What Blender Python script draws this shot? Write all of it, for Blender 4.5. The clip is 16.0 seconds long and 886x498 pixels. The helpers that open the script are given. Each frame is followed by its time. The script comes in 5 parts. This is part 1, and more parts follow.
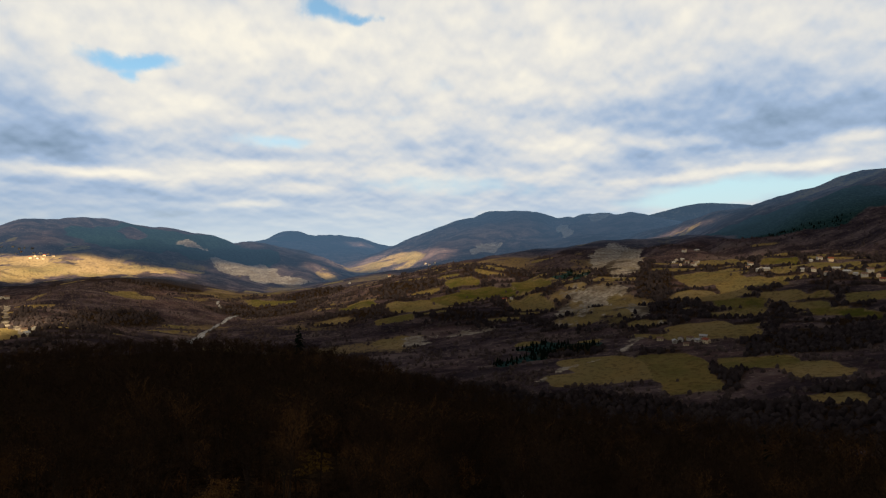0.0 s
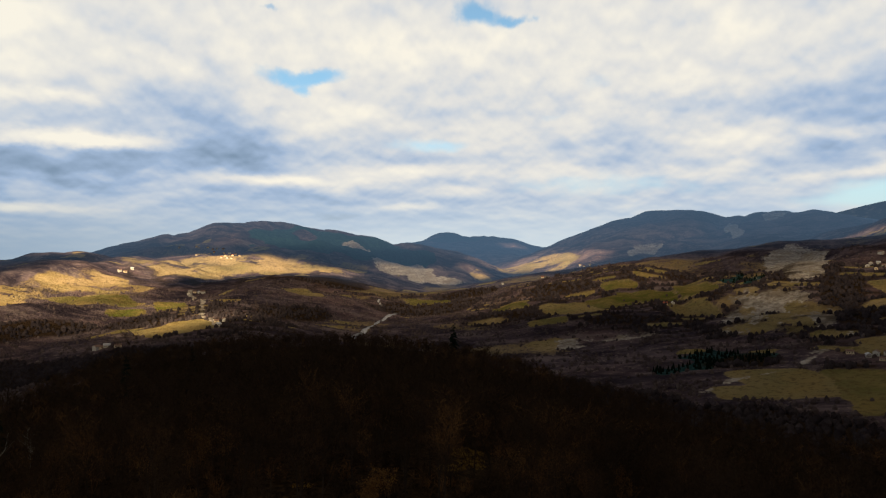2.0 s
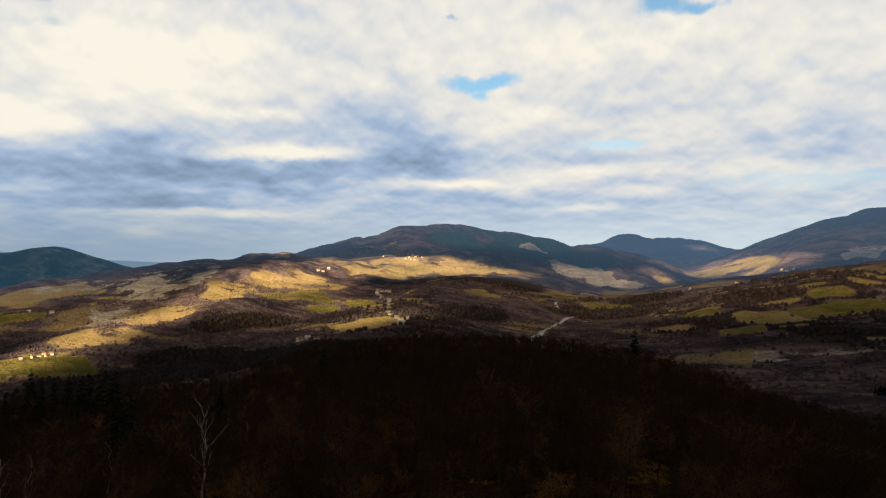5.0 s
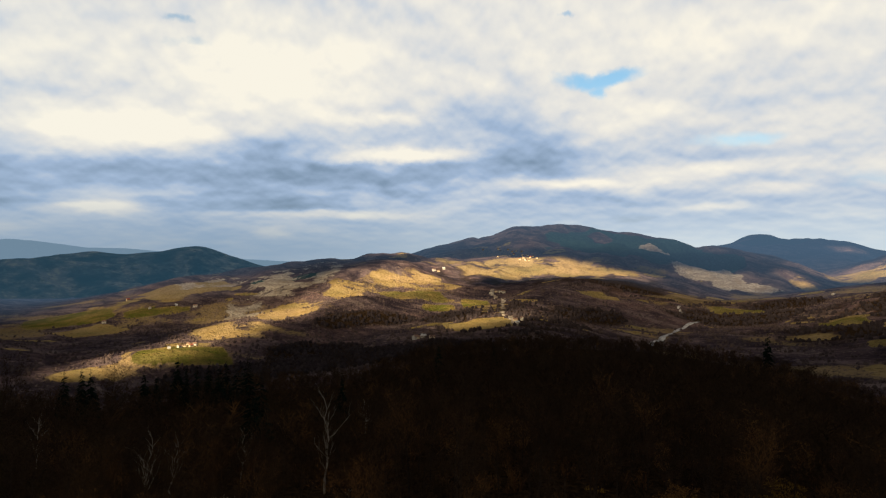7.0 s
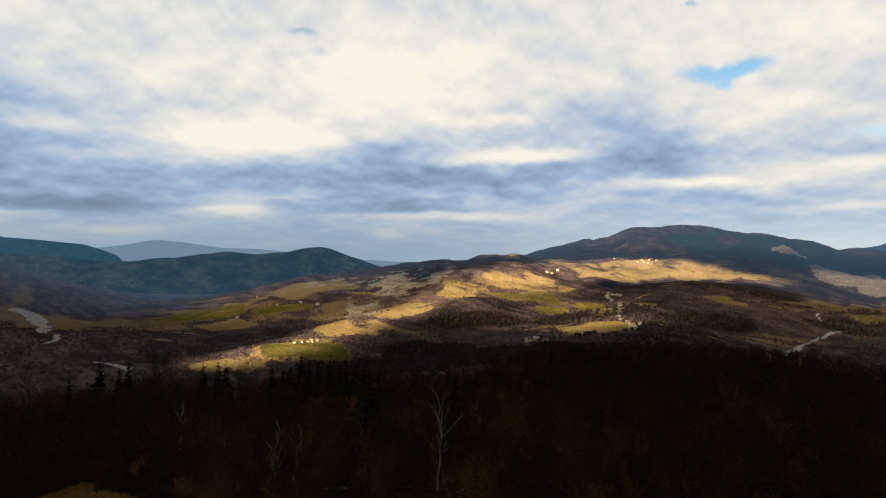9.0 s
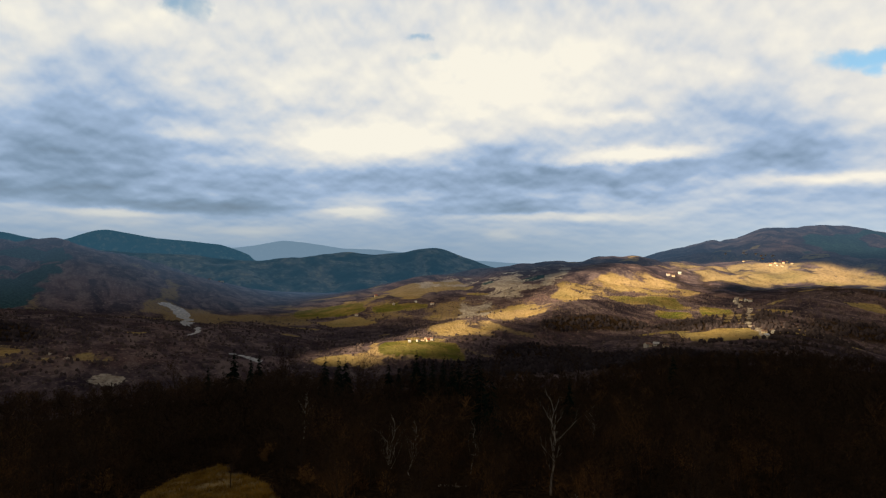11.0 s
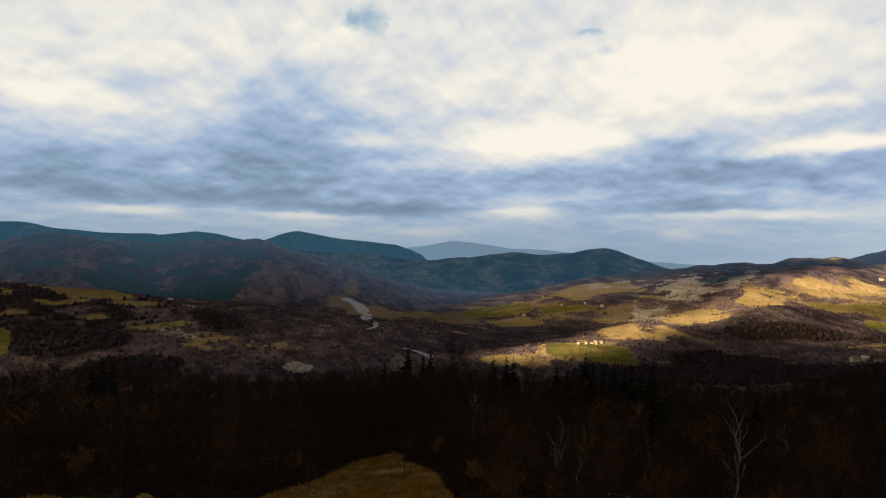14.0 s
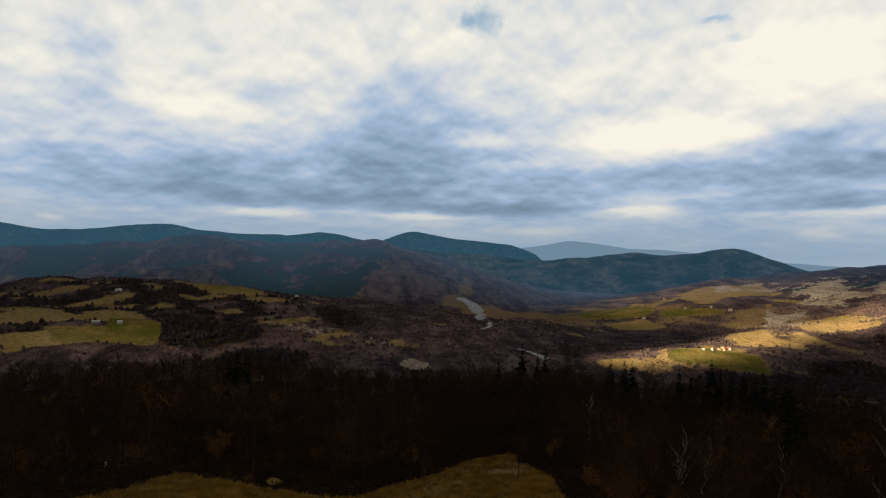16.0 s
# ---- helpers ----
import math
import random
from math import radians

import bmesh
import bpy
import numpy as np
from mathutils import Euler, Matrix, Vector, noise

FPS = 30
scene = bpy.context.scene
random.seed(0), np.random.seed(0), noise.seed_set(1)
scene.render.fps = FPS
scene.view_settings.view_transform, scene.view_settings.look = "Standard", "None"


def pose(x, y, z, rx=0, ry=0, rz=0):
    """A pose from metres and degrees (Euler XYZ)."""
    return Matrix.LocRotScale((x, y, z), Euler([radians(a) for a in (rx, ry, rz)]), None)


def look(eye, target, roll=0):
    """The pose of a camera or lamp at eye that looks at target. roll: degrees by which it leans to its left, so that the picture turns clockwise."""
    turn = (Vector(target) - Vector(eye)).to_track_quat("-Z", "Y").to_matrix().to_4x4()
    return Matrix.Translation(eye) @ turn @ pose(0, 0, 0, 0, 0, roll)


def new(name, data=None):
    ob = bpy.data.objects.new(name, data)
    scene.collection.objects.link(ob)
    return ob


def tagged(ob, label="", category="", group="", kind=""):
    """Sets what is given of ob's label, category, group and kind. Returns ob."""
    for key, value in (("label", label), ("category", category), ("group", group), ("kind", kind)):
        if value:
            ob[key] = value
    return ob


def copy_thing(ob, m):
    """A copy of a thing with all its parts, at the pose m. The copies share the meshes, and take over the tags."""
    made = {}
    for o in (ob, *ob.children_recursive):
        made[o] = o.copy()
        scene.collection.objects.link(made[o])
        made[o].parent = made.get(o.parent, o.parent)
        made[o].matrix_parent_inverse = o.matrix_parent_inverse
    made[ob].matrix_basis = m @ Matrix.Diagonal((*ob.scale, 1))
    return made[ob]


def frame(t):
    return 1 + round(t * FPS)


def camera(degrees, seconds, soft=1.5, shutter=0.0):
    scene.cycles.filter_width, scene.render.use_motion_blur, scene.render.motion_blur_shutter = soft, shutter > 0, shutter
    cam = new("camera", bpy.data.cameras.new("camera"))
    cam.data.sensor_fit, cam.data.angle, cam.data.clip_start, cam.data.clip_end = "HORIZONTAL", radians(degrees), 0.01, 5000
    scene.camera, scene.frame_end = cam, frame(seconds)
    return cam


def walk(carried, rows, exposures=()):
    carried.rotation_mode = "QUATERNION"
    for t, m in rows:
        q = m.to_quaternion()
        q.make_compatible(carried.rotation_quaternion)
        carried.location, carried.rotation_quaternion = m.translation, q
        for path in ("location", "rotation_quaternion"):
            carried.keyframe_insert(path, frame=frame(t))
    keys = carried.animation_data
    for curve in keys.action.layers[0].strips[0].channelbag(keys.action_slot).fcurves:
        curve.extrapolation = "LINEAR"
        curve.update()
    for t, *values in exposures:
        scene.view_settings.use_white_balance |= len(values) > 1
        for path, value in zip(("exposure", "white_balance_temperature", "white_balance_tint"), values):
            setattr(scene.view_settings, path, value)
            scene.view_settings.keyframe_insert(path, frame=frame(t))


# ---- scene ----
cam = camera(70.2, 16.0, soft=1.25)
EYE = 300.0  # height of the camera over the valley datum
# seconds, yaw, pitch, roll in degrees: the camera hovers and turns to its left
PATH = [
    (0, 0.00, 0.00, 0.00), (0.5, 3.36, 0.02, -0.06), (1, 6.88, 0.03, -0.01), (1.5, 10.45, 0.05, -0.00), (2, 13.85, 0.09,
    -0.10), (2.5, 17.01, 0.10, -0.15), (3, 19.60, 0.12, -0.21), (3.5, 22.17, 0.13, -0.21), (4, 24.72, 0.15, -0.22),
    (6.5, 37.59, 0.23, -0.42), (7, 40.19, 0.20, -0.50), (7.5, 42.75, 0.23, -0.53), (8, 45.32, 0.21, -0.59), (8.5, 47.87,
    0.21, -0.61), (9, 50.42, 0.21, -0.72), (11.5, 63.25, 0.12, -0.95), (12, 65.79, 0.07, -0.95), (12.5, 68.37, 0.04,
    -1.10), (13, 70.92, 0.01, -1.02), (13.5, 73.34, -0.05, -1.12), (14, 75.87, -0.10, -1.11), (14.5, 78.43, -0.14,
    -1.09), (15, 81.03, -0.21, -1.10), (15.5, 83.61, -0.25, -1.08), (16, 86.22, -0.29, -1.13)
]
walk(cam, [(t, pose(0, 0, EYE, 90 + p, r, y)) for t, y, p, r in PATH])

# ---- sky, sun and cloud ----
SUN_AZ, SUN_EL = 188.0, 30.0  # bearing to the left of the first view, and height, in degrees
SUN_DIR = Vector((-math.sin(radians(SUN_AZ)) * math.cos(radians(SUN_EL)), math.cos(radians(SUN_AZ)) * math.cos(radians(SUN_EL)), math.sin(radians(SUN_EL))))


class Nodes:
    """Short hand for building a node tree."""

    def __init__(self, tree):
        self.tree = tree
        tree.nodes.clear()

    def add(self, kind, inputs=(), **props):
        n = self.tree.nodes.new(kind)
        for k, v in props.items():
            setattr(n, k, v)
        for k, v in (inputs.items() if isinstance(inputs, dict) else enumerate(inputs)):
            if v is None:
                continue
            if isinstance(v, bpy.types.NodeSocket):
                self.tree.links.new(v, n.inputs[k])
            else:
                n.inputs[k].default_value = v
        return n

    def math(self, op, *v, clamp=False):
        return self.add("ShaderNodeMath", v, operation=op, use_clamp=clamp).outputs[0]

    def mix(self, f, a, b, blend="MIX"):
        n = self.add("ShaderNodeMix", data_type="RGBA", blend_type=blend)
        for k, v in ((0, f), (6, a), (7, b)):
            if isinstance(v, bpy.types.NodeSocket):
                self.tree.links.new(v, n.inputs[k])
            else:
                n.inputs[k].default_value = v if k == 0 else (*v, 1)[:4]
        return n.outputs[2]

    def noise(self, vec, scale, detail=4.0, rough=0.55, warp=0.0):
        return self.add("ShaderNodeTexNoise", {"Vector": vec, "Scale": scale, "Detail": detail, "Roughness": rough, "Distortion": warp}).outputs[0]

    def ramp(self, f, a, b, lo=0.0, hi=1.0):
        return self.add("ShaderNodeMapRange", (f, a, b, lo, hi), interpolation_type="SMOOTHSTEP").outputs[0]


world = bpy.data.worlds.new("sky")
scene.world = world
world.use_nodes = True
N = Nodes(world.node_tree)
way = N.add("ShaderNodeTexCoord").outputs["Generated"]
X, Y, Z = N.add("ShaderNodeSeparateXYZ", (way,)).outputs
azim = N.math("DEGREES", N.math("ARCTAN2", N.math("MULTIPLY", X, -1.0), Y))
elev = N.math("DEGREES", N.math("ARCSINE", Z))
nishita = N.add("ShaderNodeTexSky", sky_type="NISHITA", sun_disc=False, sun_elevation=radians(SUN_EL), sun_rotation=radians(-SUN_AZ),
                altitude=600, air_density=1.0, dust_density=1.5, ozone_density=1.5).outputs[0]


# clouds by bearing (degrees left of the first view) and height in the sky: reach across and up, slant, strength
CLEAR_EAST = [(11.1, 20.5, 2.4, 1.1, 0.17, 0.8), (7.4, 19.8, 1.7, 0.5, 0, 0.7), (2.5, 21.5, 1.1, 0.3, 0, 0.6), (26.2, 15.2, 3.9, 0.7, 0, 0.8), (26.6, 14.2, 1.1, 0.5, 0, 0.6), (4.3, 11.6, 1.5, 0.5, 0, 0.3), (14.3, 9, 2.2, 0.6, 0, 0.25), (-1.8, 5.7, 13.1, 1.3, 0, 0.35), (-24.4, 4.6, 8.1, 1.1, -0.07, 0.9), (-32.7, 5.3, 3.6, 0.5, -0.1, 0.5), (1.4, 14.4, 2.9, 0.8, 0, 0.25)]
CLEAR_WEST = [(64.3, 18.5, 1.1, 0.4, 0, 0.5), (63.1, 16.8, 2.1, 0.4, 0, 0.35), (29.9, 20.6, 0.9, 0.3, 0, 0.5), (15.3, 9.3, 4.6, 0.7, 0, 0.4), (84.2, 19.4, 0.9, 1.1, 0, 0.4), (83.1, 20.1, 1.2, 1.6, 0, 0.4), (82.7, 19.5, 1.2, 1.6, 0, 0.3), (62.6, 17.5, 1.7, 0.6, 0, 0.2)]
GREY_EAST = [(34.1, 12.6, 3.9, 3.6, 0, -0.12), (31.9, 8.7, 4.1, 1.8, 0, -0.28), (31.9, 5, 5.9, 0.9, 0, -0.2), (25.2, 4.5, 7.1, 0.7, 0, -0.24), (22.1, 2.7, 11.4, 1.2, 0, -0.22), (15.2, 8.3, 2.9, 1, 0, -0.12), (-18.2, 10.9, 5.1, 1.6, 0, -0.26), (-25.7, 12.6, 7.9, 2.6, 0, -0.34), (-28.9, 9.6, 7.9, 1.3, 0, -0.44), (-18.6, 8.6, 4.1, 1, 0, -0.3), (-26.1, 8.2, 3.7, 0.6, 0, -0.3), (-32.7, 10.3, 4, 1.8, 0, -0.26), (-5.9, 12.6, 3.6, 1.1, 0, -0.16)]
GREY_MIDDLE = [(57.4, 7.4, 6.6, 2, 0, -0.26), (39.1, 12.2, 8.2, 2.2, 0, -0.11), (33.6, 9.7, 7.5, 1.7, 0, -0.09), (48.2, 6.6, 9.9, 0.9, 0, -0.34), (55.1, 4.3, 7.3, 0.8, 0, -0.26), (42.8, 4.8, 3.7, 0.7, 0, -0.26), (53.6, 0.7, 11.8, 2.1, 0, -0.12), (40, 1.9, 9.5, 1.2, 0, -0.1), (56.8, 8.5, 7.4, 1.1, -0.07, -0.18), (43.5, 7.4, 13.1, 0.9, 0, -0.28), (38, 11.5, 7.5, 1.7, 0, -0.08), (50.2, 5.8, 7.1, 0.8, 0, -0.26), (54.7, 4.5, 6, 0.6, 0, -0.22)]
GREY_WEST = [(79.1, 8.8, 4.6, 3.7, 0, -0.26), (77.3, 4.7, 7, 1.8, 0, -0.26), (66.2, 6.5, 8, 1.6, 0, -0.2), (63, 3.4, 5.1, 0.4, 0, -0.3), (90.2, 10.6, 4.9, 4.9, 0, -0.28), (94.5, 5.8, 7.9, 1.8, 0, -0.36), (86.8, 7.3, 5.6, 2.8, 0, -0.2), (82.3, 3.5, 6.9, 0.6, 0, -0.48), (51.9, 7.4, 10.3, 1.8, -0.1, -0.14), (34.5, 8.6, 5.9, 1.1, 0, -0.24), (67.7, 6, 7.1, 1.2, 0, -0.24)]
GREY_FAR_WEST = [(107.8, 5.5, 5.5, 2, 0, -0.5), (95, 6.8, 9.6, 2.2, 0, -0.24), (88.2, 10.6, 4.4, 2.9, 0, -0.16), (98.1, 4.1, 10.5, 0.9, 0, -0.58), (82.8, 3.5, 5.5, 0.5, 0, -0.56), (54.1, 3.8, 4.4, 0.5, 0, -0.34), (108.4, 4.1, 12.2, 0.9, 0, -0.3), (91.2, 9.3, 5.1, 2.8, 0, -0.14), (116, 13.7, 2.3, 2.9, 0, -0.26), (117.1, 5.8, 5.7, 1.6, 0, -0.3), (79.3, 3.5, 4.5, 0.5, 0, -0.4)]
LIT_EAST = [(25.6, 11.7, 5.4, 2.2, 0, 0.2), (8.4, 10.4, 5.5, 1.3, 0, 0.16), (-11, 9, 4, 1.1, 0, 0.34), (-5.9, 14.2, 2.8, 0.7, 0, 0.18), (-20, 9.2, 2.7, 0.6, 0, 0.32), (29.6, 6.1, 4.7, 0.5, 0, 0.2), (22.1, 7.2, 3.1, 0.6, 0, 0.16), (12.3, 5.3, 2.9, 0.5, 0, 0.26), (16.2, 3.9, 1.9, 0.3, 0, 0.2), (-25.2, 6.4, 9.2, 0.4, -0.06, 0.36), (-33.8, 8.5, 2.1, 0.5, 0, 0.26), (0.2, 6.7, 8.2, 0.7, 0, 0.2), (4.3, 17.4, 15, 2.8, 0, 0.1)]
LIT_MIDDLE = [(58.5, 14.7, 4.3, 2.4, 0, 0.2), (48.2, 11.6, 5.2, 0.5, 0, 0.22), (45.1, 8.8, 6.8, 0.6, 0, 0.2), (24.5, 17.6, 11.2, 3.7, 0, 0.12), (29.1, 6.1, 5.6, 0.4, 0, 0.24), (16.3, 6.9, 7, 0.7, 0, 0.2), (48.2, 3.3, 3.9, 0.3, 0, 0.26), (55.1, 1.4, 1.1, 0.4, 0, 0.24), (15.8, 3.9, 2.2, 0.3, 0, 0.22), (45.6, 8.6, 8.2, 0.5, -0.05, 0.32), (44.6, 11.7, 3.1, 0.4, 0, 0.2), (20.5, 6.4, 9.7, 0.6, -0.06, 0.18)]
LIT_WEST = [(75.9, 14.2, 5, 1.9, 0, 0.18), (64.9, 9.6, 5, 1.4, 0, 0.28), (54.9, 15, 8, 3.3, 0, 0.14), (69.2, 3.3, 3, 0.3, 0, 0.36), (55.5, 1.6, 1.4, 0.4, 0, 0.32), (51.7, 3.2, 8.6, 0.3, 0, 0.28), (83.3, 9.4, 2, 0.6, 0, 0.24), (65.7, 9.8, 7.1, 1.7, 0, 0.22), (54.5, 15.2, 11.9, 3.8, 0, 0.16), (45.2, 8.6, 7.4, 0.5, -0.05, 0.3), (88.9, 2.8, 3.3, 0.3, 0, 0.44), (68.1, 3.4, 3.1, 0.4, 0, 0.34)]
LIT_FAR_WEST = [(106.8, 11.3, 7.6, 1, 0, 0.2), (100.5, 16.7, 8.5, 2.1, 0, 0.14), (72.7, 9.4, 8.6, 1.8, 0, 0.2), (102.1, 2.7, 3.3, 0.4, 0, 0.6), (88.3, 2.7, 2.9, 0.3, 0, 0.44), (69, 3.2, 2.2, 0.3, 0, 0.36), (45.2, 8.3, 4.9, 0.4, -0.06, 0.26), (119.4, 14.3, 2.5, 2.8, 0, 0.16), (108.6, 12, 4.4, 1.6, 0, 0.16), (103.9, 2.8, 3.3, 0.4, 0, 0.3), (118.1, 1.7, 1.1, 0.2, 0, 0.4), (66.4, 10.1, 6.3, 1.9, 0, 0.22), (78, 1.5, 3.4, 0.4, 0, 0.3)]


# the cover seen in perspective: towards the horizon its billows are drawn out sideways
climb = N.math("MULTIPLY", N.math("LOGARITHM", N.math("ADD", N.math("MAXIMUM", elev, -3.0), 6.0), math.e), 3.6)
drift = N.add("ShaderNodeCombineXYZ", (N.math("MULTIPLY", azim, 0.15), climb, 0.0)).outputs[0]


def shifted(dx, dy):
    return N.add("ShaderNodeVectorMath", (drift, (dx, dy, 0.0)), operation="ADD").outputs[0]


# torn outlines: the clouds' places are stirred at two scales, less towards the horizon
def stir(source, scale, detail, across, up):
    c = N.add("ShaderNodeTexNoise", {"Vector": source, "Scale": scale, "Detail": detail, "Roughness": 0.6}).outputs[1]
    c = N.add("ShaderNodeVectorMath", (c, (0.5, 0.5, 0.5)), operation="SUBTRACT").outputs[0]
    return N.add("ShaderNodeVectorMath", (c, (across, up, 0.0)), operation="MULTIPLY").outputs[0]


swirl = N.add("ShaderNodeVectorMath", (stir(drift, 0.6, 2.0, 6.0, 2.2), stir(shifted(9.0, 4.0), 2.0, 4.0, 4.5, 2.0)), operation="ADD").outputs[0]
swirl = N.add("ShaderNodeVectorMath", (swirl, N.ramp(elev, 0.0, 18.0, 0.34, 1.0)), operation="MULTIPLY").outputs[0]
spot_at = N.add("ShaderNodeVectorMath", (N.add("ShaderNodeCombineXYZ", (azim, elev, 0.0)).outputs[0], swirl), operation="ADD").outputs[0]


def banks(rows, left=1.0):
    """Lays cloud masses over one another, each with a fairly firm edge: how much of them is met, from 0 to 1."""
    for az, el, across, up, slant, amount in rows:
        d = N.add("ShaderNodeVectorMath", (spot_at, (az, el, 0.0)), operation="SUBTRACT").outputs[0]
        u = N.add("ShaderNodeVectorMath", (d, (1.0 / across, 0.0, 0.0)), operation="DOT_PRODUCT").outputs["Value"]
        v = N.add("ShaderNodeVectorMath", (d, (-slant / up, 1.0 / up, 0.0)), operation="DOT_PRODUCT").outputs["Value"]
        q = N.math("MULTIPLY_ADD", u, u, N.math("MULTIPLY", v, v))
        left = N.math("MULTIPLY", N.math("MULTIPLY_ADD", N.math("POWER", 0.40, N.math("POWER", q, 1.15)), -abs(amount), 1.0), left)
    return N.math("SUBTRACT", 1.0, left)


billow, billow_over = N.noise(drift, 0.9, 4.0, 0.45), N.noise(shifted(0.0, 0.22), 0.9, 4.0, 0.45)
fine, fine_over = N.noise(shifted(3.0, 7.0), 2.6, 3.0, 0.42), N.noise(shifted(3.0, 7.09), 2.6, 3.0, 0.42)
relief = N.math("ADD", N.math("MULTIPLY", N.math("SUBTRACT", billow, billow_over), 0.42), N.math("MULTIPLY", N.math("SUBTRACT", fine, fine_over), 0.42))
puff = N.math("ABSOLUTE", N.math("SUBTRACT", N.noise(shifted(1.0, 2.0), 1.3, 2.0, 0.5), 0.5))
relief = N.math("ADD", relief, N.math("MULTIPLY", N.math("SUBTRACT", puff, 0.08), 0.42))
grey = banks(GREY_EAST + GREY_MIDDLE + GREY_WEST + GREY_FAR_WEST)
light = banks(LIT_EAST + LIT_MIDDLE + LIT_WEST + LIT_FAR_WEST)
gaps = banks(CLEAR_EAST + CLEAR_WEST)
lit = N.math("ADD", N.math("ADD", 0.70, N.math("MULTIPLY", N.math("SUBTRACT", billow, 0.5), 0.30)), N.math("ADD", relief, N.math("MULTIPLY", N.math("SUBTRACT", fine, 0.5), 0.14)))
lit = N.math("ADD", lit, N.math("ADD", N.math("MULTIPLY", grey, -0.64), N.math("MULTIPLY", light, 0.80)))
lit = N.math("ADD", lit, N.ramp(elev, 4.0, 18.0, -0.09, 0.10))
shades = N.add("ShaderNodeValToRGB", (N.math("MULTIPLY", lit, 1.0, clamp=True),)).outputs[0]
stops = shades.node.color_ramp.elements
stops[0].position, stops[0].color = 0.0, (0.15, 0.205, 0.275, 1)
stops[1].position, stops[1].color = 1.0, (0.965, 0.90, 0.785, 1)
for at, colour in ((0.22, (0.225, 0.315, 0.44, 1)), (0.45, (0.37, 0.48, 0.66, 1)), (0.62, (0.57, 0.625, 0.715, 1)), (0.78, (0.765, 0.75, 0.735, 1))):
    stops.new(at).color = colour
# the western cover is greyer, the eastern bluer
cloud = N.mix(1.0, shades, N.mix(N.ramp(azim, 25.0, 95.0), (0.985, 1.0, 0.995), (0.975, 1.0, 0.995)), "MULTIPLY")
cover = N.ramp(N.math("SUBTRACT", N.math("ADD", N.math("MULTIPLY", N.math("SUBTRACT", fine, 0.5), 0.5), 1.0), gaps), 0.25, 0.85)
clear = N.mix(1.0, nishita, (0.115, 0.155, 0.150), "MULTIPLY")
clear = N.mix(N.ramp(elev, 3.0, 16.0, 0.75, 0.15), clear, (0.60, 0.75, 0.80))
sky = N.mix(cover, clear, cloud)
haze = N.mix(N.ramp(azim, 15.0, 60.0), (0.62, 0.71, 0.76), (0.26, 0.36, 0.47))
sky = N.mix(N.ramp(elev, -0.5, 6.0, 0.85, 0.0), sky, haze)
# overhead, out of view, the cover is thick and grey
sky = N.mix(N.ramp(elev, 23.0, 36.0), sky, (0.062, 0.096, 0.172))
# behind the view it hangs lower and darker
sky = N.mix(N.ramp(N.math("ABSOLUTE", N.math("SUBTRACT", N.math("WRAP", azim, 223.0, -137.0), 43.0)), 85.0, 130.0, 0.0, 0.8), sky, (0.066, 0.102, 0.180))
N.add("ShaderNodeOutputWorld", (N.add("ShaderNodeBackground", (sky, 0.354)).outputs[0],))

sun = new("sun", bpy.data.lights.new("sun", "SUN"))
sun.data.energy, sun.data.angle, sun.data.color = 5.0, radians(0.53), (1.0, 0.77, 0.47)
sun.matrix_world = look(SUN_DIR * 9000, (0, 0, 0))
scene.view_settings.exposure = 1.5
# ---- the lie of the land ----
def polar(az, r):
    """x, y of a bearing (degrees, left of the first view) and a distance from the hover point."""
    a = np.radians(az)
    return -np.sin(a) * r, np.cos(a) * r


def sstep(a, b, x):
    u = np.clip((x - a) / (b - a), 0, 1)
    return u * u * (3 - 2 * u)


def lattice(i, j, seed):
    h = (i * 374761393 + j * 668265263 + seed * 1274126177) & 0xFFFFFFFF
    h = ((h ^ (h >> 13)) * 1103515245) & 0xFFFFFFFF
    return ((h ^ (h >> 16)) & 0xFFFF) / 65535.0


def vnoise(x, y, seed=0):
    i, j = np.floor(x).astype(np.int64), np.floor(y).astype(np.int64)
    u, v = x - i, y - j
    u, v = u * u * (3 - 2 * u), v * v * (3 - 2 * v)
    a, b = lattice(i, j, seed), lattice(i + 1, j, seed)
    c, d = lattice(i, j + 1, seed), lattice(i + 1, j + 1, seed)
    return (a + (b - a) * u) * (1 - v) + (c + (d - c) * u) * v


def fbm(x, y, size, octaves=4, seed=0, gain=0.5):
    """Noise from -1 to 1 with features of that size in metres."""
    out, amp, total = 0.0, 1.0, 0.0
    for o in range(octaves):
        out = out + amp * (2 * vnoise(x / size + 17.3 * o, y / size - 9.1 * o, seed + o) - 1)
        total += amp
        size, amp = size / 2.03, amp * gain
    return out / total


# the dark wooded hills across the western valley
MID_HILLS = [(111, 3350, -10), (108.9, 3350, 10), (106.3, 3300, 19), (103.5, 3350, -1), (101, 3400, -9), (98, 3400, 6), (94.9, 3400, 28), (93.3, 3400, 42), (91.6, 3400, 18), (90.1, 3380, -25), (88.2, 3350, -69), (85.2, 3300, -124), (83.2, 3250, -184)]
